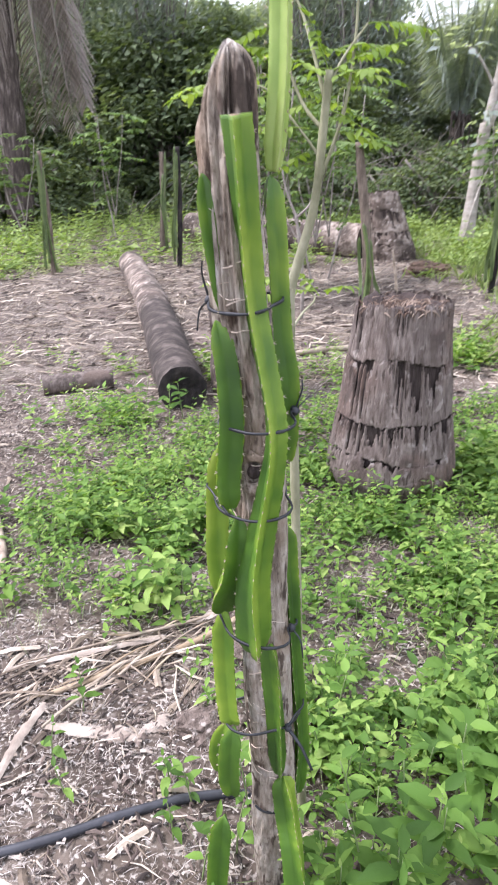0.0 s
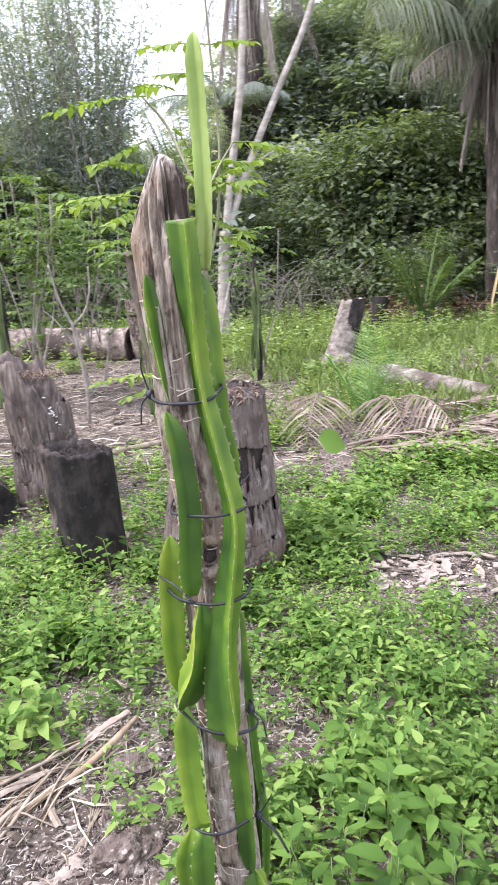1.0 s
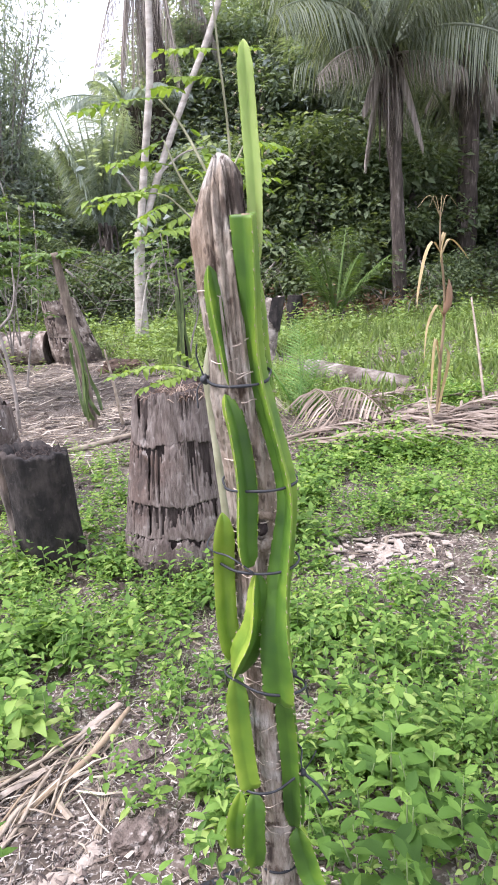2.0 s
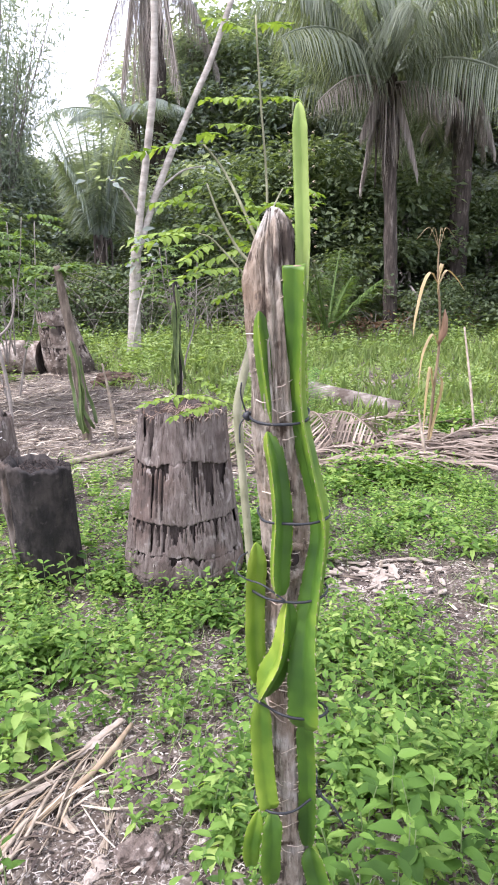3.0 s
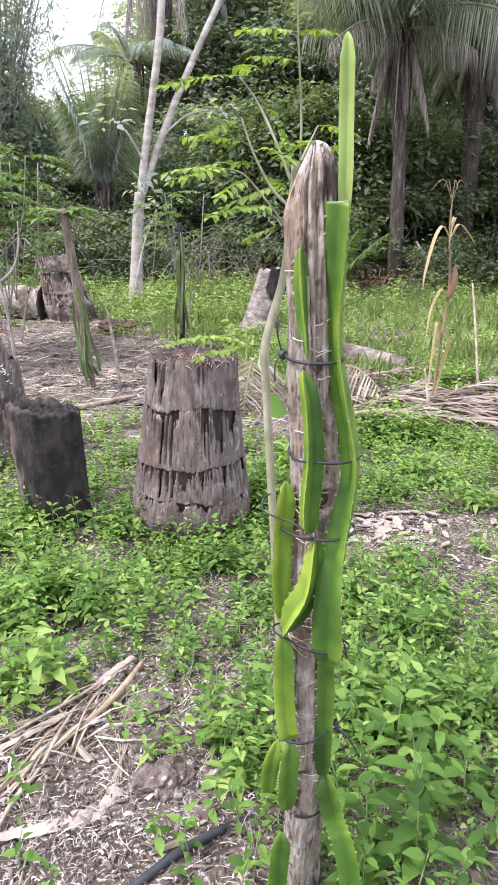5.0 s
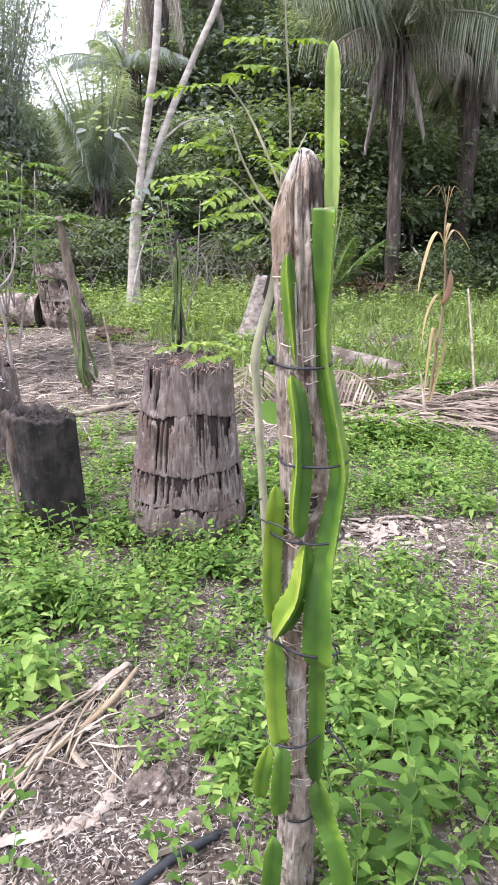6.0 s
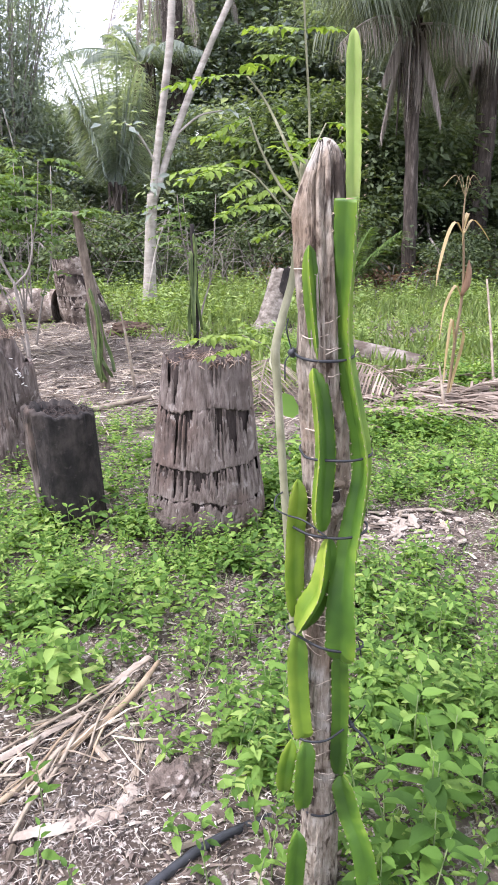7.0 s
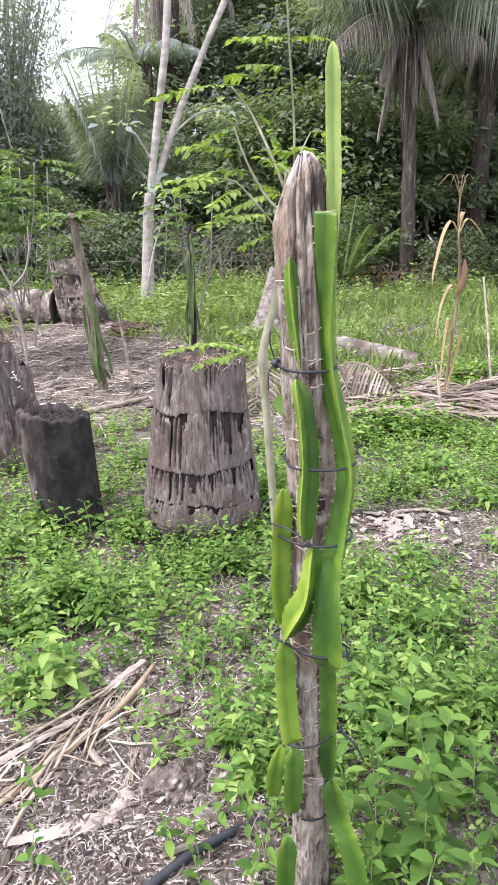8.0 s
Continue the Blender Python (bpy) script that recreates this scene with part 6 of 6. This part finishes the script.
def build_weed_proto(seed, h, leaf_len, label):
    q = random.Random(seed)
    ob = thing("weed_plant", label, "weed", (0, 0, -50), group="weeds round the post")
    lean, specs = weed_leaf_spec(q, h, leaf_len)
    g = Geo()
    tube(g, [V((0, 0, -.02)), lean * h * .5 + V((.004, 0, 0)), lean * h], [.0028, .0012], 5, 6)
    part("stem", g, M_WEEDSTEM, ob)
    for c, d, ln in specs:
        b = Geo()
        dd = d.normalized()
        leaf(b, c + dd * ln * .12, dd, V((q.uniform(-.45, .45), q.uniform(-.45, .45), 1)), ln, ln * q.uniform(.38, .56), q.uniform(.2, .55), q.uniform(.1, .6))
        part("leaf", b, M_WEED_OB, ob)
    return ob


WEEDS = [build_weed_proto(70 + k, h, ln, "leafy green weed with oval pointed leaves") for k, (h, ln) in enumerate(((.14, .058), (.17, .064), (.10, .046), (.20, .070), (.13, .050), (.17, .092)))]


def cover(x, y):
    """How thick the weeds stand."""
    n = .26 + 1.3 * noise.noise(V((x * 1.3, y * 1.3, 11))) + 1.5 * noise.noise(V((x * 3.4, y * 3.4, 5)))
    n += .75 * (x > .1 and y < 1.9) + .45 * (x > .1 and 1.9 <= y < 2.4) + .40 * (2.2 < y < 3.15 and -1.0 < x < 1.15) + .12 - .2 * (x < -.15 and y < 2.15)
    return max(0.0, min(1.0, n)) * (1 - bare(x, y)) ** 1.5


def place_weeds():
    q = random.Random(23)
    done = 0
    while done < 210:
        x, y = (q.uniform(.08, 1.25), q.uniform(1.05, 2.3)) if done % 3 else (q.uniform(-.8, 1.5), q.uniform(1.2, 2.75))
        if math.hypot(x, y - 1.14) < .09 or (x < 0 and abs(y - 2.16 - .557 * x) < .09) or q.random() > cover(x, y):
            continue
        k = q.choice((3, 1, 1, 0, 4, 2)) if x > .2 and y < 2.0 else q.choice((0, 1, 2, 4))
        s = q.uniform(.75, 1.2)
        c = copy_thing(WEEDS[k], Matrix.Translation((x, y, height(x, y))) @ Matrix.Rotation(q.uniform(0, 6.28), 4, "Z"))
        c.scale = (s, s, s)
        done += 1
    for x, y, k, sc in ((-.07, 1.05, 1, .9), (-.13, 1.20, 3, .9), (-.05, 1.26, 0, 1.1), (-.16, 1.02, 4, 1.1), (.09, 1.02, 3, 1.0), (.16, 1.10, 5, 1.0), (.10, 1.20, 1, 1.1), (.22, 1.00, 3, 1.1), (.30, 1.08, 5, 1.2), (.40, 1.20, 5, 1.15), (.36, .98, 1, 1.2), (.46, 1.05, 3, 1.1), (.55, 1.18, 5, 1.0), (.26, 1.22, 3, 1.0), (.50, 1.40, 5, 1.35), (.41, 1.21, 5, 1.3), (.58, 1.33, 5, 1.1), (.30, 1.12, 5, 1.2), (.24, 1.30, 3, 1.2), (-.20, 1.30, 0, .9), (-.16, 1.40, 1, .9), (-.08, 1.47, 3, .8), (-.02, 1.38, 1, 1.0), (-.22, 1.46, 4, .9), (-.42, 2.30, 5, .8), (-.5, 1.72, 1, .9), (-.55, 1.55, 0, .9), (-.48, 1.42, 2, 1.0), (.06, 1.62, 4, 1.2), (.02, 1.72, 0, .9), (.5, 1.3, 3, 1.1), (.62, 1.25, 5, .9), (.34, 1.32, 1, 1.2), (.2, 1.36, 3, 1.0), (.42, 1.42, 3, 1.0), (-.62, 4.15, 3, 1.3), (-.48, 4.12, 5, 1.2), (-.40, 4.2, 1, 1.4), (-.72, 4.2, 3, 1.2), (.0, 3.42, 3, 1.0), (.12, 3.40, 1, 1.2), (.22, 3.45, 5, 1.0), (-.1, 3.46, 3, 1.1), (.45, 2.95, 3, .9), (.62, 2.92, 1, 1.1), (.80, 2.95, 5, .9), (.95, 3.05, 3, 1.0)):
        c = copy_thing(WEEDS[k], Matrix.Translation((x, y, height(x, y))) @ Matrix.Rotation(q.uniform(0, 6.28), 4, "Z"))
        c.scale = (sc, sc, sc)
    for ob in WEEDS:
        for o2 in (*ob.children_recursive, ob):
            bpy.data.objects.remove(o2)


place_weeds()


LOGS = [((-.72, 1.77), (-.02, 2.16), .09), ((-.3, 1.75), (-.1, 1.5), .11), ((-.39, 4.36), (-1.42, 9.3), .24), ((1.80, 10.25), (-.9, 12.3), .45), ((3.72, 7.05), (4.17, 5.82), .2), ((2.0, 10.0), (1.9, 9.6), .42), ((3.95, 8.8), (3.9, 8.4), .35), ((1.0, 9.6), (2.4, 9.3), .35)]


def clear_of_logs(x, y):
    for (ax, ay), (bx, by), r in LOGS:
        t = max(0, min(1, ((x - ax) * (bx - ax) + (y - ay) * (by - ay)) / ((bx - ax) ** 2 + (by - ay) ** 2)))
        if math.hypot(x - ax - t * (bx - ax), y - ay - t * (by - ay)) < r:
            return False
    return True


def weed_field(name, label, n, region, hh, ln, seed, simple=False, density=cover, mat=None):
    q = random.Random(seed)
    g = Geo()
    P, D, L = [], [], []
    made = tries = 0
    x0, x1, y0, y1 = region
    while made < n and tries < n * 30:
        tries += 1
        x, y = q.uniform(x0, x1), q.uniform(y0, y1)
        if q.random() > density(x, y) or not clear_of_logs(x, y) or math.hypot(x, y - 1.14) < .09 or math.hypot(x - .665, y - 3.27) < .27 or math.hypot(x - .1, y - 3.66) < .18:
            continue
        made += 1
        kind = noise.noise(V((x * 2.1, y * 2.1, 31)))
        big = 1.2 if kind > .22 else .60 if kind < .0 else .85
        h = q.uniform(*hh) * (.7 + .3 * big)
        _, specs = weed_leaf_spec(q, h, q.uniform(*ln) * big)
        o = V((x, y, height(x, y)))
        for c, d, le in specs:
            if simple:
                P.append(o + c), D.append(d), L.append(le)
            else:
                leaf(g, o + c + d.normalized() * le * .1, d, V((q.uniform(-.5, .5), q.uniform(-.5, .5), 1)), le, le * q.uniform(.30, .60), q.uniform(.1, .7), q.uniform(.05, .7))
    if simple:
        gen = np.random.default_rng(seed)
        quick_leaves(g, np.array(P), np.array(D), gen.normal(0, .3, (len(P), 3)) + np.array([0, 0, 1.0]), np.array(L), np.array(L) * .5)
    ob = part(name, g, mat or M_WEED)
    tagged(ob, label, "weeds", kind="stuff")


weed_field("weed_cover", "dense low green weeds with oval leaves", 1950, (-2.2, 2.8, .95, 3.0), (.03, .22), (.022, .078), 51)
weed_field("weed_cover", "thick low weeds at the foot of the post", 430, (.04, .95, .82, 1.75), (.03, .14), (.03, .07), 61, density=lambda x, y: .9)
weed_field("weed_cover", "fresh green weeds before the palm stump", 330, (.0, 1.0, 2.2, 3.0), (.04, .15), (.03, .07), 62, density=lambda x, y: max(0.0, min(1.0, .6 + 1.4 * noise.noise(V((x * 3, y * 3, 4))))))
weed_field("weed_cover", "fresh green weeds between the stump and the fronds", 800, (1.0, 3.0, 3.0, 4.35), (.05, .20), (.04, .085), 63, density=lambda x, y: max(0.0, min(1.0, .75 + 1.2 * noise.noise(V((x * 2.2, y * 2.2, 9))))))
weed_field("weed_cover", "fresh green weeds beside the charred stumps", 260, (-.7, .45, 2.7, 3.5), (.05, .20), (.04, .08), 64, density=lambda x, y: .8)
litter_field("weed_stems", "thin pale stems and dry stalks among the weeds", 1500, (-1.2, 2.4, 1.0, 3.1), lambda x, y: (1 - bare(x, y)) * .9, (.05, .22), (.0012, .003), M_WEEDSTEM, 19, .07)
weed_field("weed_cover", "dense low green weeds with small leaves", 3900, (-3.2, 4.8, 2.7, 5.6), (.04, .22), (.03, .09), 52, True)
weed_field("weed_cover", "green weeds between log and stumps", 7500, (-5, 9, 5, 10.5), (.05, .2), (.04, .09), 53, True, cover, M_FARWEED)
weed_field("weed_cover", "patchy low green weeds over the cleared field", 2600, (-5.5, 6.0, -4.0, 1.1), (.04, .2), (.03, .08), 58, True, lambda x, y: cover(x, y) * (math.hypot(x + .3, y) > .5 and (y < .75 or not -.9 < x < .6)))
weed_field("weed_cover", "patchy low green weeds beside the clearing", 1500, (2.5, 7.5, .8, 5.0), (.04, .2), (.03, .08), 59, True)
weed_field("weed_cover", "patchy low green weeds near the bare soil", 900, (-6.0, -2.0, .8, 6.0), (.04, .2), (.03, .08), 60, True)
far_green = lambda x, y: (1 - bare(x, y)) ** 2
weed_field("undergrowth", "pale green undergrowth before the forest", 7000, (-8, 13, 9.3, 15.5), (.10, .45), (.06, .15), 54, True, far_green, M_FARWEED)


def build_grass():
    gen = np.random.default_rng(77)
    n = 26000
    P = np.stack([gen.uniform(1.8, 13, n), gen.uniform(5.2, 15, n), np.zeros(n)], 1)
    keep = np.array([clear_of_logs(x, y) and gen.random() < (1 - bare(x, y)) ** 1.5 * (.35 + .65 * (noise.noise(V((x * .6, y * .6, 2))) > -.1)) for x, y, _ in P])
    P = P[keep]
    n = len(P)
    D = np.stack([gen.normal(0, .45, n), gen.normal(0, .45, n), np.ones(n)], 1)
    U = gen.normal(0, 1, (n, 3))
    ob = part("grass", quick_leaves(Geo(), P, D, U, gen.uniform(.08, .26, n), gen.uniform(.007, .014, n), .3), M_GRASS)
    tagged(ob, "tall light green grass in the clearing", "grass", kind="stuff")


build_grass()
